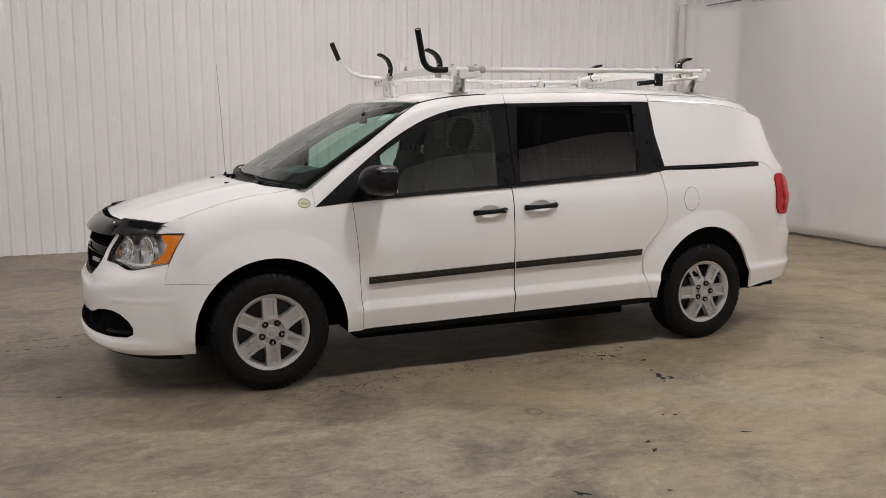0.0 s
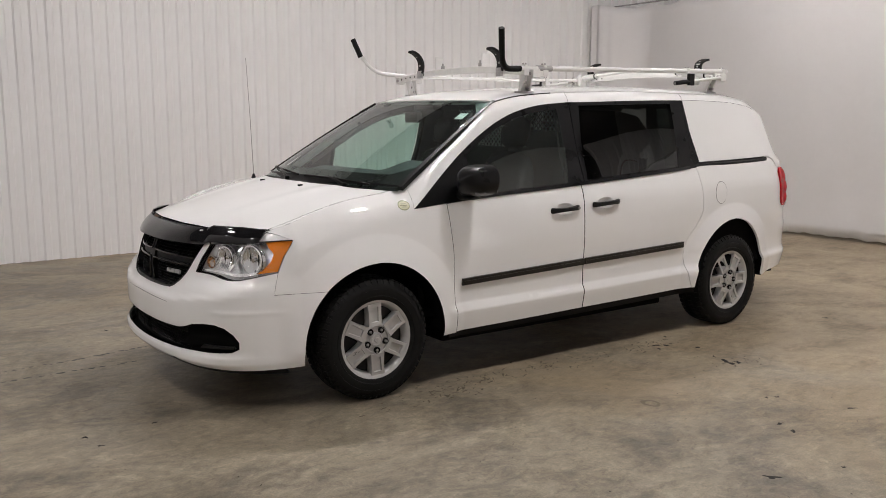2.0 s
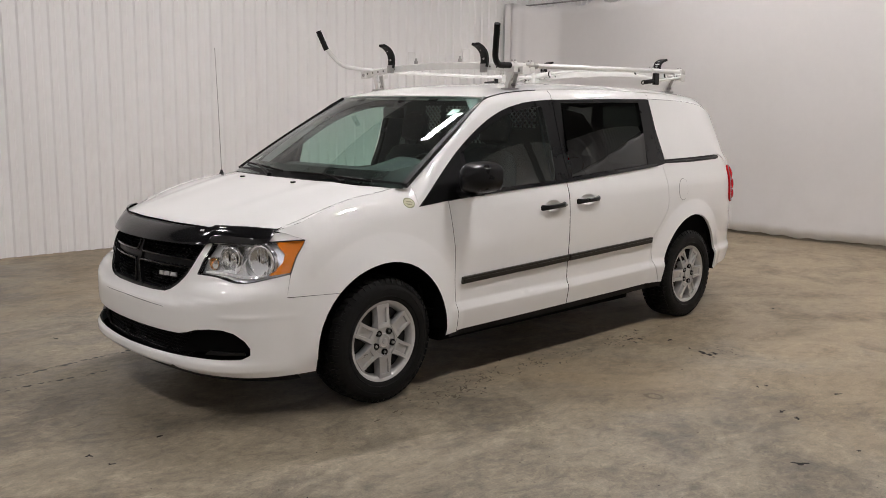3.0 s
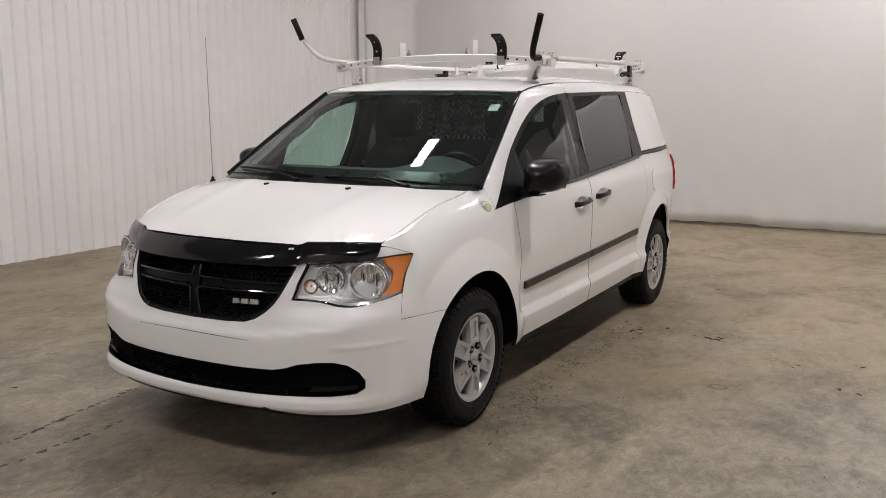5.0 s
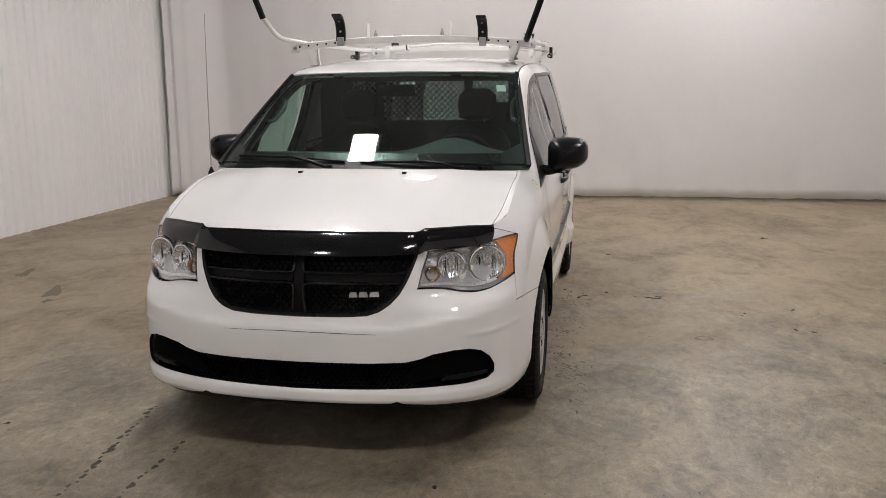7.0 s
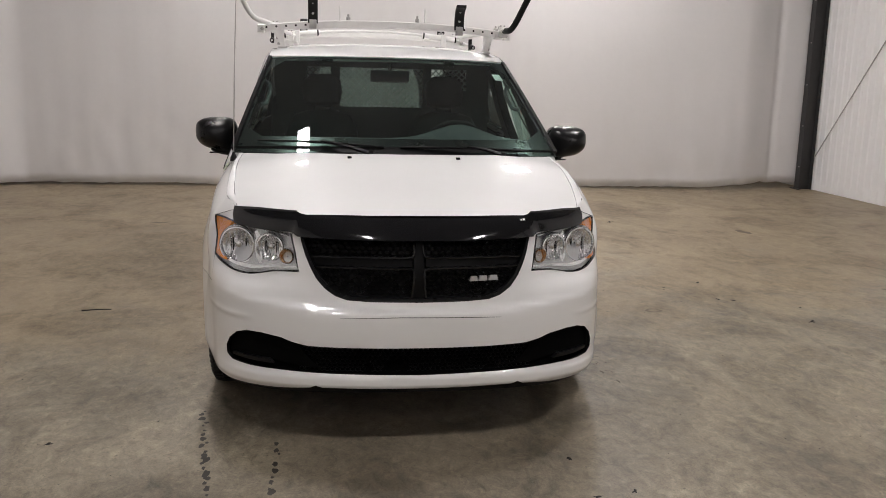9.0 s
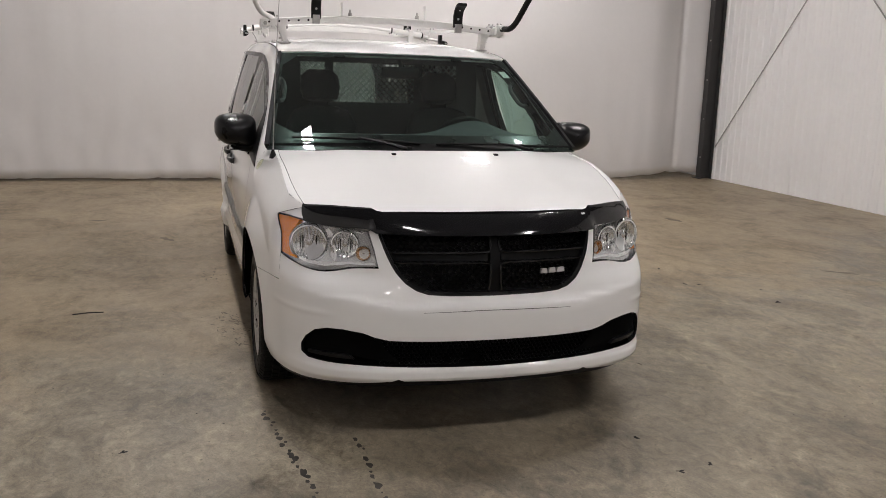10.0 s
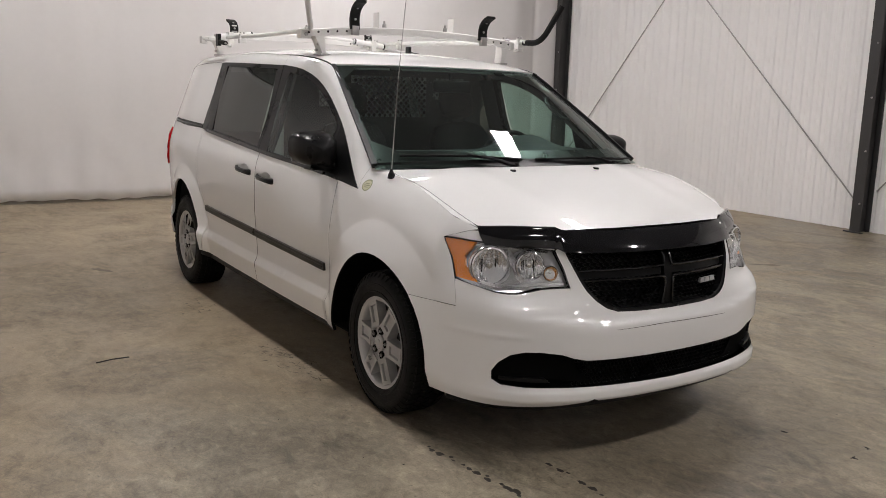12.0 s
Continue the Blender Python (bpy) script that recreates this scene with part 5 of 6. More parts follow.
            bm.faces.new((gt[i], gt[j], gb[j], gb[i]))
        bm.faces.new(gb)
        bmesh.ops.transform(bm, matrix=m, verts=bm.verts)
        part("spoke", bm, SILVER, cover)
    for k in range(5):
        a = 2 * math.pi * k / 5 - math.pi / 2
        bm = bmesh.new()
        lathe(bm, [(0.0185, 0.098), (0.0185, 0.1085), (0.0155, 0.1095), (0.0155, 0.104), (0.0005, 0.104)], 16, "y", (0.060 * math.cos(a), 0, 0.060 * math.sin(a)))
        part("lug_recess", bm, BLACK_SATIN, cover, smooth=True)
        bm = bmesh.new()
        lathe(bm, [(0.008, 0.103), (0.008, 0.110), (0.006, 0.113), (0.0005, 0.113)], 6, "y", (0.060 * math.cos(a), 0, 0.060 * math.sin(a)))
        part("lug_nut", bm, STEEL, cover)
    return w


WY = 0.823
wheel_first = wheel("wheel")
wheel_first.parent = van
wheel_first.matrix_basis = pose(0.012, WY + 0.018, WHEEL_Z + 0.005) @ pose(0, 0, 0, 0, 3, 0)
for x, y, turn, spin in ((-3.078, WY + 0.006, 0, 90), (0.012, -WY, 180, 24), (-3.078, -WY, 180, 41)):
    m = pose(x, y, WHEEL_Z + 0.005, 0, 0, turn) @ pose(0, 0, 0, 0, spin, 0)
    copy_thing(wheel_first, m)

# ---- underbody ----
bm = bmesh.new()
block(bm, (-3.90, -0.74, 0.30), (0.55, 0.74, 0.36))
block(bm, (-2.50, -0.78, 0.205), (-0.55, 0.78, 0.32), 0.02)
block(bm, (-4.0, -0.55, 0.24), (-3.3, 0.55, 0.34), 0.02)
block(bm, (-0.45, -0.52, 0.19), (0.74, 0.52, 0.55), 0.02)
part("underbody", bm, DARK, van)
bm = bmesh.new()
block(bm, (-0.25, -0.50, 0.3), (0.66, 0.50, 0.80))
part("engine_bay", bm, DARK, van)
bm = bmesh.new()
for ax in AXLES:
    tube(bm, [(ax, -0.8, WHEEL_Z), (ax, 0.8, WHEEL_Z)], 0.045, 12)
part("axle", bm, DARK, van)
# closed tail: hatch with its tinted window
def tail_point(z, t):
    ye = float(side_y(REAR(z) + 0.05, z))
    return (float(REAR(z)) + 0.05 - 0.05 * (1 - t * t), ye * t, z)


tz, tt = np.linspace(0.42, 1.70, 33), np.linspace(-1, 1, 21)
for nm, mat_, par in (("rear_hatch", PAINT, None), ("hatch_glass", glass("hatch_glass", (0.34, 0.40, 0.37)), "hatch")):
    bm = bmesh.new()
    rows = [[bm.verts.new(tail_point(z, t)) for t in tt] for z in tz]
    for k in range(len(tz) - 1):
        for i in range(len(tt) - 1):
            is_pane = 1.10 < (tz[k] + tz[k + 1]) / 2 < 1.62 and abs(tt[i] + tt[i + 1]) / 2 < 0.82
            if is_pane == (par is not None):
                bm.faces.new((rows[k][i], rows[k][i + 1], rows[k + 1][i + 1], rows[k + 1][i]))
    for v in [v for v in bm.verts if not v.link_faces]:
        bm.verts.remove(v)
    hatch = part(nm, bm, mat_, van if par is None else hatch, smooth=True)

# ---- mirrors ----
for sg in (1, -1):
    bm = bmesh.new()
    c = Vector((-0.600, 1.032, 1.192)) if sg > 0 else Vector((-0.605, -0.985, 1.208))
    rows = []
    for i in range(17):
        t = -1 + 2 * i / 16
        k = max(0.03, 1 - max(0, (t + 0.45) / 1.45) ** 2.4) ** 0.6
        rows.append([])
        for j in range(36):
            a = 2 * math.pi * j / 36
            ca, sa = math.cos(a), math.sin(a)
            ex = 2 / 3.4
            yy = 0.112 * math.copysign(abs(ca) ** ex, ca) * k
            zz = math.copysign(abs(sa) ** ex, sa) * k
            zz *= (0.088 - 0.012 * ca) if sa > 0 else (0.088 - 0.026 * ca)
            crease = 0.006 * math.exp(-(((zz / k) - 0.052) / 0.012) ** 2) * k
            rows[-1].append(bm.verts.new((c.x - 0.085 + 0.195 * (t + 1) / 2 + crease, c.y + sg * yy, c.z + zz + 0.008 * ca * k)))
    for a, b in zip(rows, rows[1:]):
        for j in range(36):
            bm.faces.new((a[j], a[(j + 1) % 36], b[(j + 1) % 36], b[j]))
    bm.faces.new(rows[-1])
    bm.faces.new(rows[0][::-1])
    mr = part("door_mirror", bm, BLACK_SATIN, van, "black folding door mirror", smooth=True)
    bm = bmesh.new()
    block(bm, (c.x - 0.0885, c.y - 0.092, c.z - 0.068), (c.x - 0.0862, c.y + 0.092, c.z + 0.068), 0.0)
    part("mirror_glass", bm, CHROME, mr, "mirror glass")
    bm = bmesh.new()
    tube(bm, bend([(-0.585, sg * 0.890, c.z - 0.085), (-0.585, sg * 0.945, c.z - 0.092), (-0.61, sg * 1.0, c.z - 0.070)], 0.04), [0.028] * 3 + [0.026] * 6, 14)
    part("mirror_arm", bm, BLACK_PLASTIC, mr, smooth=True)
    bm = bmesh.new()
    block(bm, (-0.665, sg * 0.965 - 0.055, c.z - 0.105), (-0.565, sg * 0.965 + 0.055, c.z - 0.099), 0.002)
    part("mirror_base_strip", bm, BLACK_GLOSS, mr)

# ---- wipers, washer jets, antenna, sticker ----
def on_pane(u, v, out=0.012):
    return Vector(tuple(float(c) for c in pane(np.array(u), np.array(v)))) + Vector((out * 0.6, 0, out))


for root_u, (ua, va), (ub_, vb) in ((0.62, (0.0, 0.035), (0.80, 0.022)), (-0.18, (-0.86, 0.088), (-0.10, 0.036))):
    root = on_pane(root_u, 0.0, 0.004) + Vector((0.02, 0, -0.004))
    mid_b = on_pane((ua + ub_) / 2, (va + vb) / 2, 0.022)
    bm = bmesh.new()
    mid = root.lerp(mid_b, 0.5) + Vector((0.006, 0, 0.008))
    tube(bm, [root, root.lerp(mid, 0.35), mid, mid_b], [0.013, 0.011, 0.008, 0.006], 8)
    wp = part("wiper", bm, BLACK_SATIN, van, "black windscreen wiper", smooth=True)
    bm = bmesh.new()
    tube(bm, [on_pane(ua + (ub_ - ua) * t, va + (vb - va) * t, 0.009 + 0.006 * math.sin(math.pi * t)) for t in np.linspace(0, 1, 14)], 0.006, 6)
    part("wiper_blade", bm, RUBBER, wp)
    bm = bmesh.new()
    lathe(bm, [(0.0005, 0.02), (0.014, 0.016), (0.016, -0.02)], 12, "z", root)
    part("wiper_pivot", bm, BLACK_PLASTIC, wp)
for y in (-0.265, 0.272):
    bm = bmesh.new()
    z0 = float(hood(np.array(0.12), np.array(y))[2])
    block(bm, (0.108, y - 0.010, z0 - 0.004), (0.134, y + 0.010, z0 + 0.008), 0.003)
    part("washer_jet", bm, BLACK_PLASTIC, van, "small black washer jet")
bm = bmesh.new()
za = 1.118
lathe(bm, [(0.019, za - 0.01), (0.017, za + 0.008), (0.010, za + 0.022), (0.006, za + 0.034), (0.0005, za + 0.036)], 16, "z", (-0.065, -0.838, 0))
ant = part("antenna", bm, BLACK_SATIN, van, "thin whip antenna on a black base", smooth=True)
bm = bmesh.new()
tube(bm, [(-0.065, -0.838, za + 0.03), (-0.045, -0.825, 1.55), (-0.018, -0.805, 1.945)], [0.0028, 0.0024, 0.0018], 8)
part("antenna_mast", bm, STEEL, ant)
sheet("windscreen_sticker", [(0.835, 0.765), (0.905, 0.770), (0.900, 0.845), (0.830, 0.840)], pane, RACK_WHITE, screen, scale=(0.77, 0.85), lift=-0.002, depth=0.0, label="small white paper sticker")

for u_ in (-0.52, 0.50):
    sheet("visor_clip", [(u_ - 0.045, 0.955), (u_ + 0.045, 0.955), (u_ + 0.04, 0.985), (u_ - 0.04, 0.985)], pane, BLACK_PLASTIC, screen, scale=(0.77, 0.85), lift=-0.006, depth=0.01)

# ---- cab ----
TRIM = simple("grey_cabin_plastic", (0.075, 0.078, 0.080), 0.6, var=0.12, scale=10, grain=0.1)
FABRIC = simple("grey_seat_fabric", (0.013, 0.0135, 0.014), 0.9, var=0.2, scale=30, grain=0.3, spec=0.2)
HEADLINER = simple("grey_headliner", (0.09, 0.09, 0.088), 0.9, var=0.06)
MESH_WHITE = simple("grey_partition_wire", (0.24, 0.25, 0.24), 0.5, var=0.06)
# dashboard
bm = bmesh.new()
rows = []
for u in np.linspace(-1, 1, 25):
    bow = 1 - u * u
    hump = 0.085 * math.exp(-((u - 0.48) / 0.24) ** 2)
    pts = [(-0.27 + 0.18 * bow, 1.125), (-0.42 + 0.10 * bow, 1.165 + hump * 0.35), (-0.60, 1.198 + hump), (-0.70, 1.185 + hump), (-0.76, 1.10), (-0.72, 0.85), (-0.55, 0.6)]
    rows.append([bm.verts.new((x, 0.80 * u, z)) for x, z in pts])
for a, b in zip(rows, rows[1:]):
    for k in range(6):
        bm.faces.new((a[k], a[k + 1], b[k + 1], b[k]))
part("dashboard", bm, simple("dashboard_grey", (0.052, 0.054, 0.057), 0.55, var=0.1, scale=10, grain=0.1), van, "dark grey dashboard", smooth=True)
# steering wheel
bm = bmesh.new()
m = Matrix.Translation((-0.87, 0.40, 1.120)) @ Matrix.Rotation(radians(-62), 4, "Y")
n = 40
verts = []
for i in range(n):
    a = 2 * math.pi * i / n
    cc = Vector((0.185 * math.cos(a), 0.185 * math.sin(a), 0))
    ring = []
    for j in range(10):
        b = 2 * math.pi * j / 10
        d = cc.normalized()
        ring.append(bm.verts.new(m @ (cc + d * 0.015 * math.cos(b) + Vector((0, 0, 0.015 * math.sin(b))))))
    verts.append(ring)
for i in range(n):
    for j in range(10):
        bm.faces.new((verts[i][j], verts[(i + 1) % n][j], verts[(i + 1) % n][(j + 1) % 10], verts[i][(j + 1) % 10]))
sw = part("steering_wheel", bm, BLACK_PLASTIC, van, "black steering wheel", smooth=True)
bm = bmesh.new()
block(bm, (-0.06, -0.07, -0.035), (0.06, 0.07, 0.0), 0.015, m)
for a in (90, 210, 330):
    block(bm, (0.04, -0.016, -0.02), (0.18, 0.016, -0.004), 0.004, m @ Matrix.Rotation(radians(a), 4, "Z"))
part("wheel_hub", bm, BLACK_PLASTIC, sw)
# seats
def seat(y):
    base = Vector((-0.985, y, 0.655))
    bm = bmesh.new()
    block(bm, (-0.30, -0.25, -0.10), (0.27, 0.25, 0.09), 0.05, Matrix.Translation(base))
    st = part("seat", bm, FABRIC, van, "dark grey fabric front seat", smooth=True)
    lean = Matrix.Translation(base + Vector((-0.25, 0, 0.05))) @ Matrix.Rotation(radians(-14), 4, "Y")
    bm = bmesh.new()
    rings = []
    for z, w, d in ((0.0, 0.23, 0.06), (0.12, 0.25, 0.085), (0.35, 0.25, 0.085), (0.52, 0.225, 0.07), (0.60, 0.18, 0.05), (0.63, 0.10, 0.02)):
        rings.append([bm.verts.new(lean @ Vector((d * math.copysign(abs(math.sin(a)) ** 0.6, math.sin(a)), w * math.copysign(abs(math.cos(a)) ** 0.5, math.cos(a)), z))) for a in (2 * math.pi * i / 28 for i in range(28))])
    for a, b in zip(rings, rings[1:]):
        for i in range(28):
            bm.faces.new((a[i], a[(i + 1) % 28], b[(i + 1) % 28], b[i]))
    bm.faces.new(rings[-1])
    part("backrest", bm, FABRIC, st, smooth=True)
    bm = bmesh.new()
    rings = []
    for z, w, d in ((0.66, 0.06, 0.02), (0.68, 0.115, 0.045), (0.76, 0.13, 0.055), (0.83, 0.12, 0.05), (0.865, 0.08, 0.03)):
        rings.append([bm.verts.new(lean @ Vector((d * math.sin(a), w * math.copysign(abs(math.cos(a)) ** 0.6, math.cos(a)), z))) for a in (2 * math.pi * i / 24 for i in range(24))])
    for a, b in zip(rings, rings[1:]):
        for i in range(24):
            bm.faces.new((a[i], a[(i + 1) % 24], b[(i + 1) % 24], b[i]))
    bm.faces.new(rings[-1])
    bm.faces.new(rings[0][::-1])
    part("headrest", bm, FABRIC, st, smooth=True)
    bm = bmesh.new()
    for s_ in (-0.05, 0.05):
        tube(bm, [lean @ Vector((0, s_, 0.58)), lean @ Vector((0, s_, 0.70))], 0.006, 8)
    part("headrest_post", bm, BLACK_SATIN, st)
    bm = bmesh.new()
    block(bm, (-0.25, -0.2, -0.26), (0.2, 0.2, -0.10), 0.01, Matrix.Translation(base))
    part("seat_base", bm, TRIM, st)


for y in (0.40, -0.40):
    seat(y)
# partition behind the seats with wire-mesh openings
bm = bmesh.new()
def in_hole(y, z):
    return (abs(y) < 0.28 and 1.34 < z < 1.60) or (0.34 < y < 0.58 and 1.46 < z < 1.60) or (-0.50 < y < -0.34 and 1.40 < z < 1.60)
ys, zs = np.linspace(-0.74, 0.74, 75), np.linspace(0.42, 1.70, 65)
grid_v = {}
for i, y in enumerate(ys):
    for k, z in enumerate(zs):
        lim = float(side_y(-1.62, z)) - 0.03
        grid_v[i, k] = bm.verts.new((-1.62, max(-lim, min(lim, y)), z))
for i in range(len(ys) - 1):
    for k in range(len(zs) - 1):
        yc, zc = (ys[i] + ys[i + 1]) / 2, (zs[k] + zs[k + 1]) / 2
        if not in_hole(yc, zc):
            bm.faces.new((grid_v[i, k], grid_v[i + 1, k], grid_v[i + 1, k + 1], grid_v[i, k + 1]))
for v in [v for v in bm.verts if not v.link_faces]:
    bm.verts.remove(v)
pt = part("cab_partition", bm, simple("partition_black_paint", (0.022, 0.023, 0.023), 0.6, var=0.15), van, "dark cab partition with wire-mesh openings")
bm = bmesh.new()
for y0, y1, z0, z1 in ((-0.28, 0.28, 1.34, 1.60), (0.34, 0.58, 1.46, 1.60), (-0.50, -0.34, 1.40, 1.60)):
    p = 0.040
    c0, c1 = y0 + z0, y1 + z1
    for sgn in (1, -1):
        lo = (y0 - z1) if sgn > 0 else c0
        hi = (y1 - z0) if sgn > 0 else c1
        t = lo
        while t < hi:
            pts = []
            for (yy, zz) in ((y0, sgn * (y0 - t) if sgn > 0 else t - y0), (y1, sgn * (y1 - t) if sgn > 0 else t - y1), ((z0 + t) if sgn > 0 else t - z0, z0), ((z1 + t) if sgn > 0 else t - z1, z1)):
                if y0 - 1e-6 <= yy <= y1 + 1e-6 and z0 - 1e-6 <= zz <= z1 + 1e-6:
                    pts.append((yy, zz))
            pts = sorted(set((round(a, 4), round(b, 4)) for a, b in pts))
            if len(pts) >= 2 and (pts[0] != pts[-1]):
                tube(bm, [(-1.615, *pts[0]), (-1.615, *pts[-1])], 0.0046, 5, False)
            t += p
tagged(part("partition_mesh", bm, MESH_WHITE, pt, "grey diamond wire mesh"), kind="stuff")
# headliner, inner door cards, floor, inside mirror, grab handle
sheet("headliner", [(-0.97, 0.0), (-1.0, 0.45), (-1.05, 0.62), (-3.4, 0.62), (-3.4, -0.62), (-1.05, -0.62), (-1.0, -0.45)], lambda x, y: (roof(x, y)[0], roof(x, y)[1], roof(x, y)[2] - 0.035), HEADLINER, van, depth=0.0, step=0.1)
for mir in (False, True):
    def inner(x, z):
        a, b, c = side(x, z)
        return a, b - 0.055, c
    sheet("door_card", [(-0.50, 0.45)] + line_z(lambda x: belt_z(x) + 0.006, -0.45, -1.6, 10) + [(-1.6, 0.45)], inner, TRIM, van, depth=0.0, mirror=mir, step=0.06)
    sheet("cargo_lining", [(-1.6, 0.45)] + line_z(lambda x: belt_z(x) - 0.005, -1.6, -2.7, 8) + [(-3.7, 1.2), (-3.7, 0.45)], inner, DARK, van, depth=0.0, mirror=mir, step=0.08)
    sheet("cargo_lining", [(-2.74, 1.2), (-2.70, 1.62), (-3.5, 1.60), (-3.72, 1.2)], inner, DARK, van, depth=0.0, mirror=mir, step=0.08)
    sheet("pillar_trim", line_z(lambda x: dlo_z(x) + 0.012, -0.5, -1.5, 14) + line_z(lambda x: dlo_z(x) - 0.028, -1.5, -0.5, 14), inner, TRIM, van, depth=0.0, mirror=mir, step=0.04)
    sheet("pillar_trim", [(-1.46, 1.60), (-1.62, 1.60), (-1.62, 1.10), (-1.44, 1.10)], inner, TRIM, van, depth=0.0, mirror=mir, step=0.06)
    sg = -1 if mir else 1
    bm = bmesh.new()
    pts = [(-0.66, 0.745, 1.37), (-0.70, 0.715, 1.375), (-0.80, 0.695, 1.44), (-0.86, 0.70, 1.485), (-0.86, 0.73, 1.50)]
    tube(bm, bend([(x, sg * y, z) for x, y, z in pts], 0.03), 0.012, 8)
    part("grab_handle", bm, TRIM, van, smooth=True)
bm = bmesh.new()
block(bm, (-3.7, -0.86, 0.40), (-0.3, 0.86, 0.44))
part("cabin_floor", bm, DARK, van)
bm = bmesh.new()
block(bm, (-0.40, -0.80, 0.44), (-0.36, 0.80, 1.12))
part("firewall", bm, DARK, van)
bm = bmesh.new()
block(bm, (-0.02, -0.115, -0.035), (0.02, 0.115, 0.035), 0.015, Matrix.Translation((-0.86, 0.0, 1.545)) @ Matrix.Rotation(radians(-12), 4, "Z"))
im = part("inside_mirror", bm, BLACK_PLASTIC, van, "black inside mirror", smooth=True)
bm = bmesh.new()
tube(bm, [(-0.865, 0, 1.57), (-0.885, 0, 1.618)], 0.011, 8)
part("mirror_stem", bm, BLACK_PLASTIC, im)

# ---- ladder rack ----
rack = thing("ladder_rack", "white steel drop-down ladder rack bolted on the van roof", "ladder rack")


def rp(name, bm, mat_=RACK_WHITE, parent=rack, label="", smooth=True):
    return part(name, bm, mat_, parent, label, smooth)


def crossbar(x, z_end, z_mid):
    bm = bmesh.new()
    rows = []
    for t in np.linspace(-1, 1, 25):
        z = z_end + (z_mid - z_end) * (1 - abs(t) ** 2.2)
        y = 0.765 * t
        w, h = 0.022, 0.022
        rows.append([bm.verts.new((x + dx, y, z + dz)) for dx, dz in ((-w, -h), (w, -h), (w, h - 0.005), (w - 0.006, h), (-w + 0.006, h), (-w, h - 0.005))])
    for a, b in zip(rows, rows[1:]):
        for k in range(6):
            bm.faces.new((a[k], a[(k + 1) % 6], b[(k + 1) % 6], b[k]))
    bm.faces.new(rows[0])
    bm.faces.new(rows[-1][::-1])
    cb = rp("crossbar", bm)
    for y in (-0.74, -0.68, -0.62, -0.56, -0.50, -0.44, 0.44, 0.50, 0.56, 0.62, 0.68, 0.74):
        z = z_end + (z_mid - z_end) * (1 - abs(y / 0.8) ** 2.2)
        bm = bmesh.new()
        lathe(bm, [(0.0005, x + 0.0232), (0.0065, x + 0.0232), (0.007, x + 0.021)], 10, "x", (0, y, z - 0.002))
        part("bolt_hole", bm, DARK, cb)
    return cb


def foot(x, y, z0, z1):
    """A tapered bracket from the roof up to the crossbar, on a bolted plate."""
    sg = 1 if y > 0 else -1
    bm = bmesh.new()
    rows = []
    for t in np.linspace(0, 1, 6):
        z = z0 + 0.006 + (z1 - z0 - 0.006) * t
        w, d = 0.040 - 0.010 * t, 0.014 + 0.022 * t * t
        yc = y + sg * 0.028 * t
        rows.append([bm.verts.new((x + dx, yc + dy, z)) for dx, dy in ((-w, -d), (w, -d), (w, d), (w - 0.012, d), (w - 0.012, -d + 0.008), (-w + 0.012, -d + 0.008), (-w + 0.012, d), (-w, d))])
    for a, b in zip(rows, rows[1:]):
        for k in range(8):
            bm.faces.new((a[k], a[(k + 1) % 8], b[(k + 1) % 8], b[k]))
    bm.faces.new(rows[0][::-1])
    bm.faces.new(rows[-1])
    f = rp("mounting_foot", bm, RACK_WHITE, rack, "white tapered bracket foot", False)
    bm = bmesh.new()
    block(bm, (x - 0.055, y - 0.03, z0 - 0.004), (x + 0.055, y + 0.03, z0 + 0.007), 0.002)
    part("base_plate", bm, STEEL, f, "grey steel base plate")
    for dx, zz in ((-0.014, z0 + 0.028), (0.016, z0 + 0.060)):
        bm = bmesh.new()
        lathe(bm, [(0.0005, sg * 0.034), (0.009, sg * 0.033), (0.010, sg * 0.0)], 6, "y", (x + dx, y + sg * 0.004, zz))
        part("bolt", bm, STEEL, f)


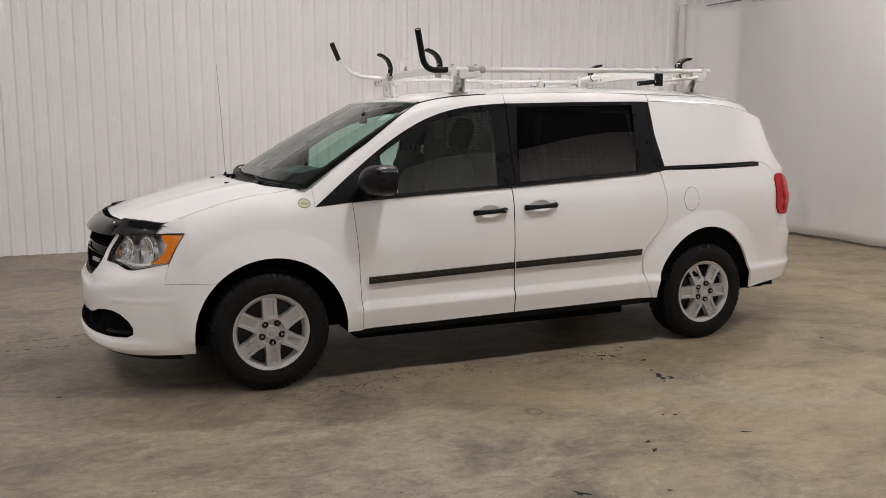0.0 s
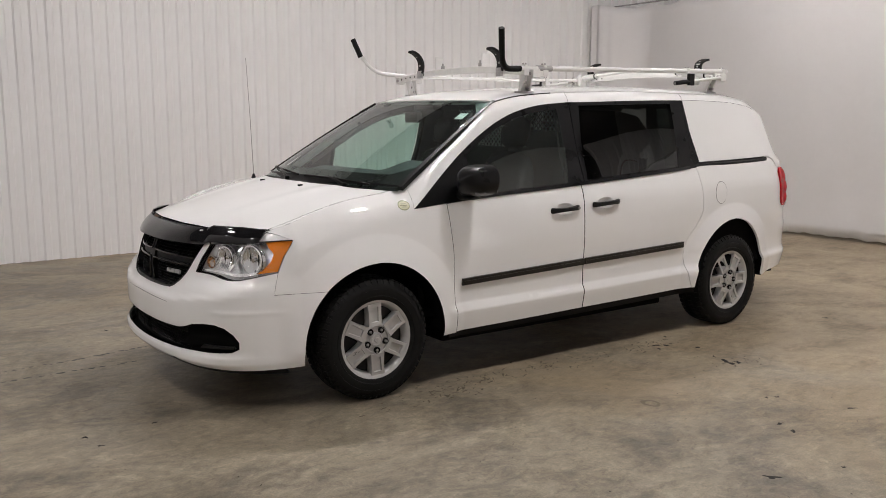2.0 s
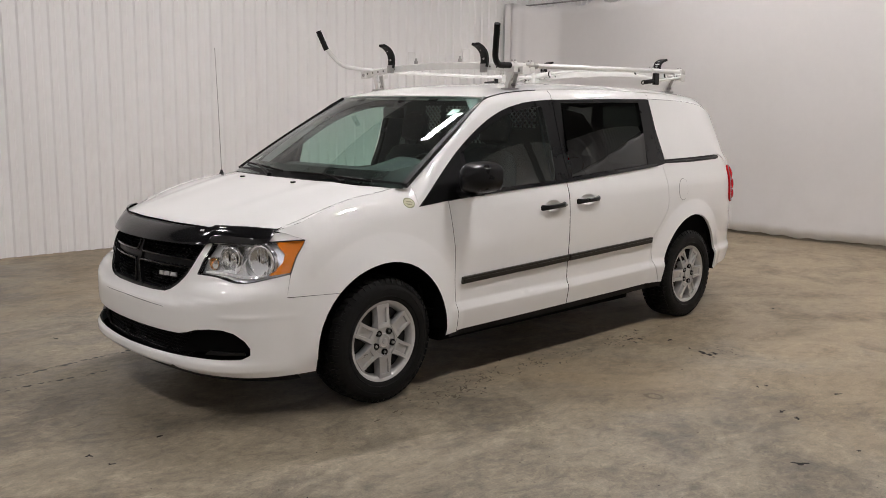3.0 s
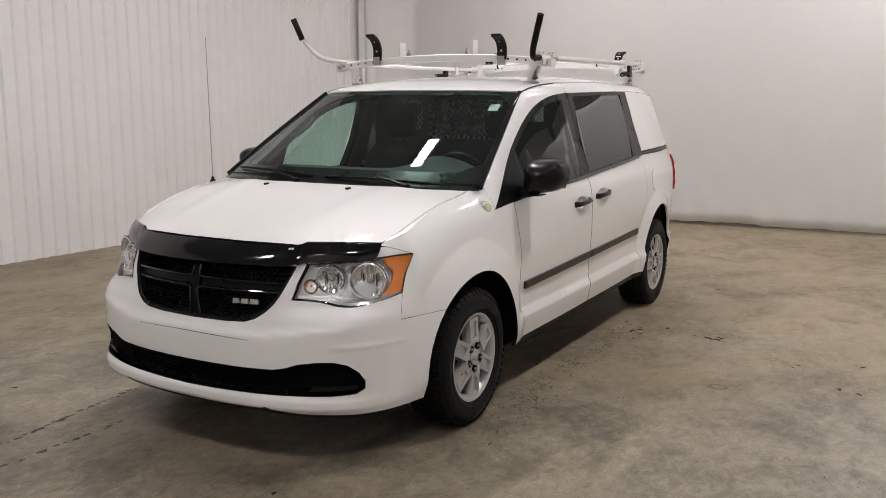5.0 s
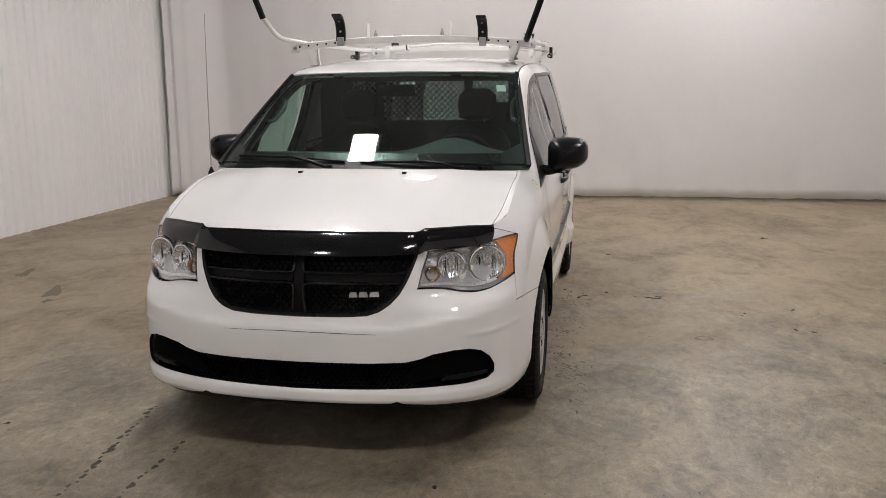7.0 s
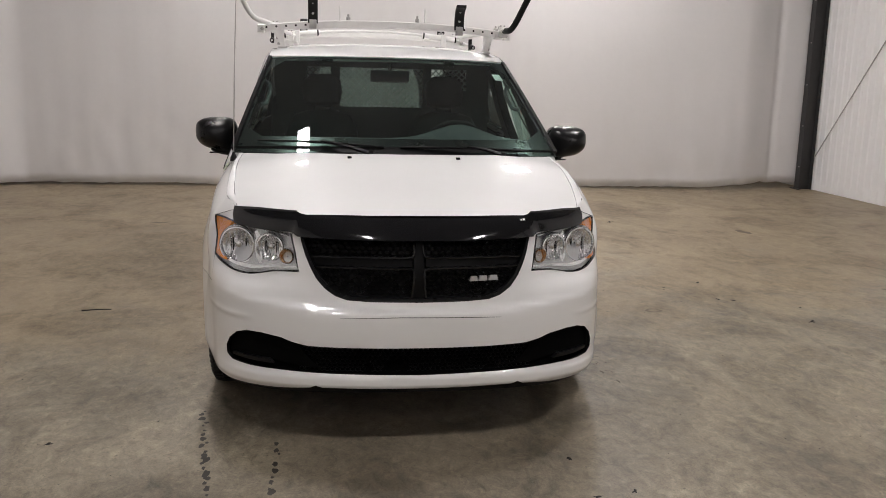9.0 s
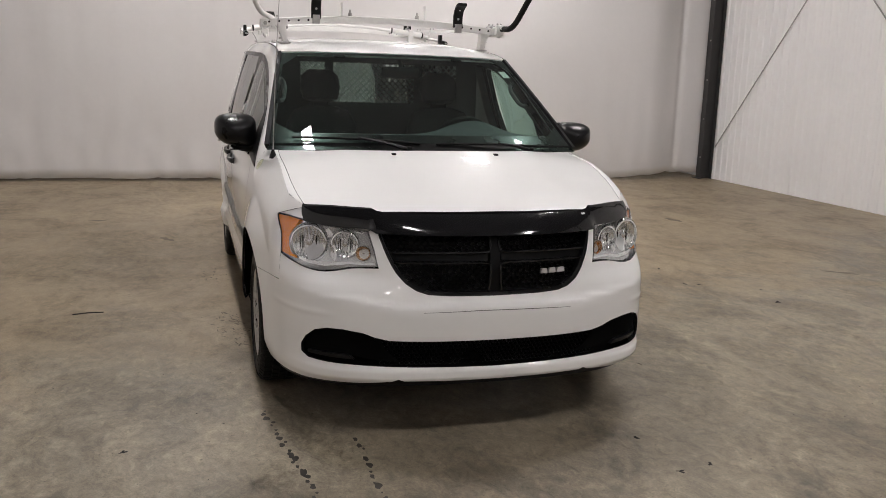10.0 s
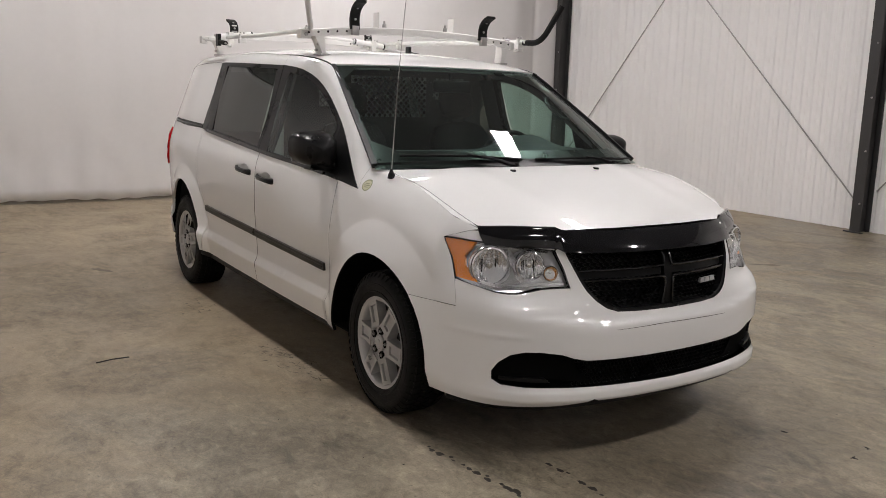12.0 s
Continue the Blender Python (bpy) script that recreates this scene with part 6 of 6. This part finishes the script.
def cradle(x, y, z, lean, h=0.13, open_to=1):
    """A curved rubber-faced ladder stop on a crossbar."""
    bm = bmesh.new()
    m = Matrix.Translation((x, y, z)) @ Matrix.Rotation(radians(lean), 4, "Z")
    rows = []
    arc_ = [Vector((open_to * -0.11 * (1 - math.cos(t * 1.35)) + open_to * 0.02 * math.sin(t * math.pi), 0, h * math.sin(t * 1.35) / math.sin(1.35))) for t in np.linspace(0, 1, 12)]
    for k, p in enumerate(arc_):
        d = (arc_[min(k + 1, 11)] - arc_[max(k - 1, 0)]).normalized()
        n_ = Vector((-d.z, 0, d.x)) * open_to
        wv = 0.030
        rows.append([bm.verts.new(m @ (p + n_ * q + Vector((0, dy, 0)))) for q, dy in ((-0.008, -wv), (-0.008, wv), (0.008, wv), (0.012, 0), (0.008, -wv))])
    for a, b in zip(rows, rows[1:]):
        for k in range(5):
            bm.faces.new((a[k], a[(k + 1) % 5], b[(k + 1) % 5], b[k]))
    bm.faces.new(rows[0])
    bm.faces.new(rows[-1][::-1])
    c = rp("ladder_stop", bm, RUBBER, rack, "curved black rubber ladder stop")
    for k in (3, 7):
        q = m @ (arc_[k] + Vector((0.012, 0, 0)))
        bm = bmesh.new()
        lathe(bm, [(0.0005, q.x + 0.004), (0.007, q.x + 0.003), (0.008, q.x - 0.006)], 8, "x", (0, q.y, q.z))
        part("stop_bolt", bm, STEEL, c)
    if h < 0.12:
        bm = bmesh.new()
        block(bm, (x + 0.008, y - 0.020, z - 0.02), (x + 0.012, y + 0.020, z + h * 0.62), 0.002)
        part("stop_face", bm, RACK_WHITE, c, "white steel face plate")
        bm = bmesh.new()
        block(bm, (x + 0.012, y - 0.006, z + h * 0.12), (x + 0.014, y + 0.006, z + h * 0.50), 0.001)
        part("stop_slot", bm, GAP_SHADE, c)
    bm = bmesh.new()
    block(bm, (x - 0.012, y - 0.022, z - 0.035), (x + 0.016, y + 0.022, z + 0.02), 0.003)
    part("stop_bracket", bm, STEEL, c)


crossbar(-1.265, 1.822, 1.865)
crossbar(-3.10, 1.842, 1.885)
for x, z0, z1 in ((-1.285, 1.700, 1.82), (-3.11, 1.738, 1.84)):
    for y in (-0.64, 0.64):
        zr = float(roof(np.array(x), np.array(y))[2])
        foot(x, y, zr, z1)
# driver-side ladder rail with its rubber-gripped front hook
bm = bmesh.new()
tube(bm, [(-1.13, 0.745, 1.846), (-2.2, 0.730, 1.868), (-3.22, 0.715, 1.888)], 0.017, 14)
rl = rp("ladder_rail", bm)
bm = bmesh.new()
tube(bm, bend([(-1.16, 0.745, 1.845), (-1.005, 0.760, 1.838), (-0.920, 0.855, 2.070)], 0.09, 8), 0.0185, 14)
part("hook_grip", bm, RUBBER, rl, "black rubber-covered hook", True)
bm = bmesh.new()
tube(bm, [(-1.30, 0.74, 1.849), (-1.42, 0.738, 1.852)], 0.021, 14)
part("rail_sleeve", bm, STEEL, rl, smooth=True)
bm = bmesh.new()
block(bm, (-1.36, 0.70, 1.80), (-1.24, 0.76, 1.835), 0.004)
part("rail_bracket", bm, RACK_WHITE, rl)
bm = bmesh.new()
block(bm, (-3.16, 0.68, 1.845), (-3.06, 0.74, 1.872), 0.004)
part("rail_bracket", bm, RACK_WHITE, rl)
# passenger-side rail and hook, swung out
bm = bmesh.new()
tube(bm, bend([(-1.33, -0.70, 1.845), (-1.20, -0.745, 1.858), (-1.06, -0.815, 1.872), (-0.965, -0.875, 2.0)], 0.12, 8), 0.015, 12)
rr_ = rp("ladder_rail", bm)
bm = bmesh.new()
tube(bm, [(-0.965, -0.872, 1.99), (-0.917, -0.905, 2.122)], 0.019, 14)
part("hook_grip", bm, RUBBER, rr_, "black rubber-covered hook", True)
bm = bmesh.new()
tube(bm, [(-1.33, -0.70, 1.845), (-2.2, -0.66, 1.846), (-3.15, -0.62, 1.862)], 0.014, 12)
part("rail_tube", bm, RACK_WHITE, rr_, smooth=True)
cradle(-1.225, 0.464, 1.845, 0, 0.140, -1)
cradle(-1.225, -0.455, 1.860, 0, 0.155, -1)
cradle(-3.06, 0.585, 1.895, 0, 0.085, 1)
cradle(-3.06, -0.55, 1.895, 0, 0.10, 1)
for x, y, z in ((-1.275, -0.287, 1.925), (-1.28, 0.25, 1.925)):
    bm = bmesh.new()
    block(bm, (x - 0.035, y - 0.003, z - 0.045), (x + 0.035, y + 0.003, z + 0.045), 0.002)
    block(bm, (x - 0.03, y - 0.015, z - 0.05), (x + 0.03, y + 0.015, z - 0.044))
    rp("stop_plate", bm, RACK_WHITE, rack, "flat white steel stop plate", False)
for y, z in ((-0.235, 1.895), (0.200, 1.897)):
    bm = bmesh.new()
    lathe(bm, [(0.0005, z + 0.030), (0.006, z + 0.028), (0.007, z + 0.012), (0.013, z + 0.010), (0.014, z - 0.012)], 8, "z", (-1.27, y, 0))
    rp("bar_bolt", bm, STEEL, rack, "grey steel bolt")
# torsion tubes: a slim arched tube under the rear bar with a thick split sleeve at each end
bm = bmesh.new()
tube(bm, [(-3.0, y, 1.835 + 0.075 * (1 - (abs(y) / 0.80) ** 2)) for y in np.linspace(-0.76, 0.76, 17)], 0.012, 10)
tw = rp("torsion_tube", bm)
for sg in (-1, 1):
    a, b = Vector((-3.0, sg * 0.715, 1.858)), Vector((-3.0, sg * 0.42, 1.890))
    bm = bmesh.new()
    tube(bm, [a, b], 0.023, 14)
    sl = part("torsion_sleeve", bm, RACK_WHITE, tw, smooth=True)
    for t in (0.03, 0.93):
        p, q = a.lerp(b, t), a.lerp(b, t + 0.04)
        bm = bmesh.new()
        tube(bm, [p, q], 0.0245, 14)
        part("tube_collar", bm, BLACK_SATIN, sl, smooth=True)
    bm = bmesh.new()
    block(bm, (-3.03, sg * 0.60 - 0.02, 1.80), (-2.97, sg * 0.60 + 0.02, 1.90), 0.004)
    block(bm, (-3.045, sg * 0.60 - 0.006, 1.79), (-2.955, sg * 0.60 + 0.006, 1.81), 0.002)
    part("sleeve_hanger", bm, RACK_WHITE, tw)
# clamps, saddles and end fittings along the two rails
for y, z, xs in ((0.74, 1.850, (-1.20, -1.36, -2.76, -3.16)), (-0.70, 1.842, (-1.36, -2.62, -3.08))):
    for x in xs:
        zz = z + (-1.13 - x) * 0.018 * (1 if y > 0 else 0.4)
        yy = y - 0.012 * (-1.13 - x) * (1 if y > 0 else -3.2)
        bm = bmesh.new()
        block(bm, (x - 0.022, yy - 0.025, zz - 0.045), (x + 0.022, yy + 0.025, zz - 0.012), 0.004)
        block(bm, (x - 0.014, yy - 0.021, zz - 0.020), (x + 0.014, yy + 0.021, zz + 0.021), 0.006)
        cl = rp("rail_clamp", bm, RACK_WHITE, rack, "", False)
        for dy in (-0.012, 0.012):
            bm = bmesh.new()
            lathe(bm, [(0.0005, zz + 0.031), (0.006, zz + 0.030), (0.007, zz + 0.016)], 6, "z", (x, yy + dy, 0))
            part("clamp_bolt", bm, STEEL, cl)
for x, y, z in ((-1.255, 0.765, 1.822), (-1.255, -0.765, 1.822), (-3.09, 0.765, 1.842), (-3.09, -0.765, 1.842)):
    bm = bmesh.new()
    sg = 1 if y > 0 else -1
    block(bm, (x - 0.030, y - (0.012 if sg > 0 else 0.030), z - 0.030), (x + 0.030, y + (0.030 if sg > 0 else 0.012), z + 0.020), 0.004)
    ep = rp("bar_end", bm, RACK_WHITE, rack, "", False)
    bm = bmesh.new()
    lathe(bm, [(0.0005, x + 0.038), (0.012, x + 0.037), (0.013, x + 0.028)], 6, "x", (0, y, z - 0.005))
    part("end_bolt", bm, STEEL, ep)
for a, b in (((-2.565, 0.783, 1.787), (-3.10, 0.785, 1.842)), ((-2.565, -0.783, 1.800), (-3.05, -0.785, 1.842))):
    bm = bmesh.new()
    tube(bm, [a, b], 0.010, 10)
    hd = rp("release_handle", bm)
    bm = bmesh.new()
    tube(bm, [Vector(a), Vector(a).lerp(Vector(b), 0.24)], 0.016, 12)
    part("handle_grip", bm, RUBBER, hd, "black rubber grip", True)
    bm = bmesh.new()
    gv = Vector(a).lerp(Vector(b), 0.31)
    block(bm, gv - Vector((0.03, 0.012, 0.03)), gv + Vector((0.03, 0.012, 0.055)), 0.006)
    part("handle_clamp", bm, BLACK_SATIN, hd)

# ---- marks on the floor ----
WET = simple("wet_drip", (0.030, 0.026, 0.020), 0.5, var=0.2, scale=20)
OIL = simple("brown_oil_stain", (0.125, 0.100, 0.070), 0.6, var=0.3, scale=14)
LITTER = simple("black_debris", (0.012, 0.011, 0.010), 0.9, var=0.3, scale=30)
rng = random.Random(7)


def blot(bm, x, y, rx, ry, turn=0.0, z=0.0012, rough=0.28, n=18):
    """One flat, ragged spot on the floor."""
    ph = rng.random() * 50
    ring = []
    for k in range(n):
        a = 2 * math.pi * k / n
        r = 1 + rough * 2 * noise.noise((math.cos(a) * 1.4 + ph, math.sin(a) * 1.4, ph))
        px, py = rx * r * math.cos(a), ry * r * math.sin(a)
        ring.append(bm.verts.new((x + px * math.cos(turn) - py * math.sin(turn), y + px * math.sin(turn) + py * math.cos(turn), z)))
    bm.faces.new(ring)


def drip_row(a, b, count, size):
    bm = bmesh.new()
    for k in range(count):
        t = (k + rng.uniform(-0.3, 0.3)) / (count - 1)
        big = rng.random()
        r = size * (0.35 + big)
        x, y = a[0] + (b[0] - a[0]) * t, a[1] + (b[1] - a[1]) * t + rng.uniform(-0.012, 0.012)
        blot(bm, x, y, r * rng.uniform(0.8, 1.6), r * rng.uniform(0.6, 0.9))
    return tagged(part("drip_trail", bm, WET), "row of dark wet drip spots on the concrete", "stain", "drip trails", "stuff")


drip_row((0.50, -0.94), (1.95, -0.755), 34, 0.017)
drip_row((0.88, -0.585), (1.90, -0.585), 17, 0.017)
bm = bmesh.new()
for x, y, rx, ry, t in ((-2.28, -3.7, 0.16, 0.05, 0.3), (-1.69, -3.02, 0.16, 0.05, 0.4), (-1.42, -2.89, 0.06, 0.03, 0.2), 
                        (-4.89, -2.09, 0.09, 0.03, 1.4), (-3.83, -1.44, 0.10, 0.05, 0.6), (-1.63, 4.09, 0.13, 0.035, 1.0), (-4.36, 4.09, 0.12, 0.05, 0.2)):
    blot(bm, x, y, rx, ry, t, 0.0008, 0.5, 30)
tagged(part("oil_stain", bm, OIL), "faint brown oil stains on the concrete", "stain", kind="stuff")
bm = bmesh.new()
for x, y, r in ((-2.20, 1.61, 0.034), (-2.25, 1.64, 0.020), (-2.24, 1.47, 0.013), (-2.15, 1.06, 0.022), (-2.20, 1.10, 0.016), (-2.10, 1.13, 0.014), (-2.39, 0.94, 0.015), (-2.34, 1.26, 0.014), (-1.47, 2.47, 0.014),
                (-1.43, 2.57, 0.015), (-0.84, 2.85, 0.022), (-1.78, 2.18, 0.010), (-1.84, 2.20, 0.012), (-1.2, 2.97, 0.012), (-2.0, 2.55, 0.014), (-3.88, 1.26, 0.012), (1.15, 0.62, 0.012), (1.48, 0.63, 0.016), (1.45, 0.79, 0.012), (0.82, -1.53, 0.012), (-4.99, 2.81, 0.04)):
    blot(bm, x, y, r * 1.4, r * 0.7, rng.uniform(0, 3), 0.002, 0.7, 14)
for k in range(120):
    x, y = rng.uniform(-3.5, 2.0), rng.uniform(1.05, 3.4) * rng.choice((1, 1, 1, -1))
    blot(bm, x, y, rng.uniform(0.002, 0.006), rng.uniform(0.002, 0.004), rng.uniform(0, 3), 0.002, 0.6, 8)
tagged(part("floor_debris", bm, LITTER), "small black crumbs of dirt on the concrete", "debris", kind="stuff")
# tyre scuffs and ground-in dirt: clusters of short broken strokes
SCUFF = simple("ground_in_dirt", (0.110, 0.091, 0.066), 0.7, var=0.4, scale=25)
bm = bmesh.new()
for x, y, sx, sy, count in ((-0.90, -1.00, 0.20, 0.06, 60), (-0.33, 1.06, 0.22, 0.08, 60), (-2.12, 1.02, 0.18, 0.06, 50), (-2.24, 1.62, 0.13, 0.07, 20), (-1.20, 1.02, 0.35, 0.08, 60), (-0.60, 0.98, 0.25, 0.06, 50), (-2.27, -1.08, 0.20, 0.05, 30)):
    for k in range(count):
        blot(bm, x + rng.gauss(0, sx), y + rng.gauss(0, sy), rng.uniform(0.006, 0.028), rng.uniform(0.002, 0.006), rng.gauss(0.5, 0.5), 0.0009 + 0.0000002 * k, 0.7, 10)
tagged(part("dirt_scuffs", bm, SCUFF), "short dark scuffs of dirt ground into the concrete", "stain", kind="stuff")
# a thin black strip and a stain ring
bm = bmesh.new()
tube(bm, [(-1.32, -1.95, 0.006), (-1.345, -1.86, 0.007), (-1.35, -1.77, 0.006)], 0.0035, 8)
tagged(part("rubber_strip", bm, LITTER), "thin black strip of rubber lying on the concrete", "debris")
bm = bmesh.new()
ring = [[], []]
for k in range(36):
    a = 2 * math.pi * k / 36
    for q, r in ((0, 0.048), (1, 0.030)):
        w_ = 1 + 0.25 * noise.noise((math.cos(a), math.sin(a), 3 + q))
        ring[q].append(bm.verts.new((-1.18 + r * w_ * math.cos(a), 1.87 + r * 1.25 * w_ * math.sin(a), 0.001)))
for k in range(36):
    bm.faces.new((ring[0][k], ring[0][(k + 1) % 36], ring[1][(k + 1) % 36], ring[1][k]))
tagged(part("stain_ring", bm, OIL), "dark ring stain on the concrete", "stain", kind="stuff")
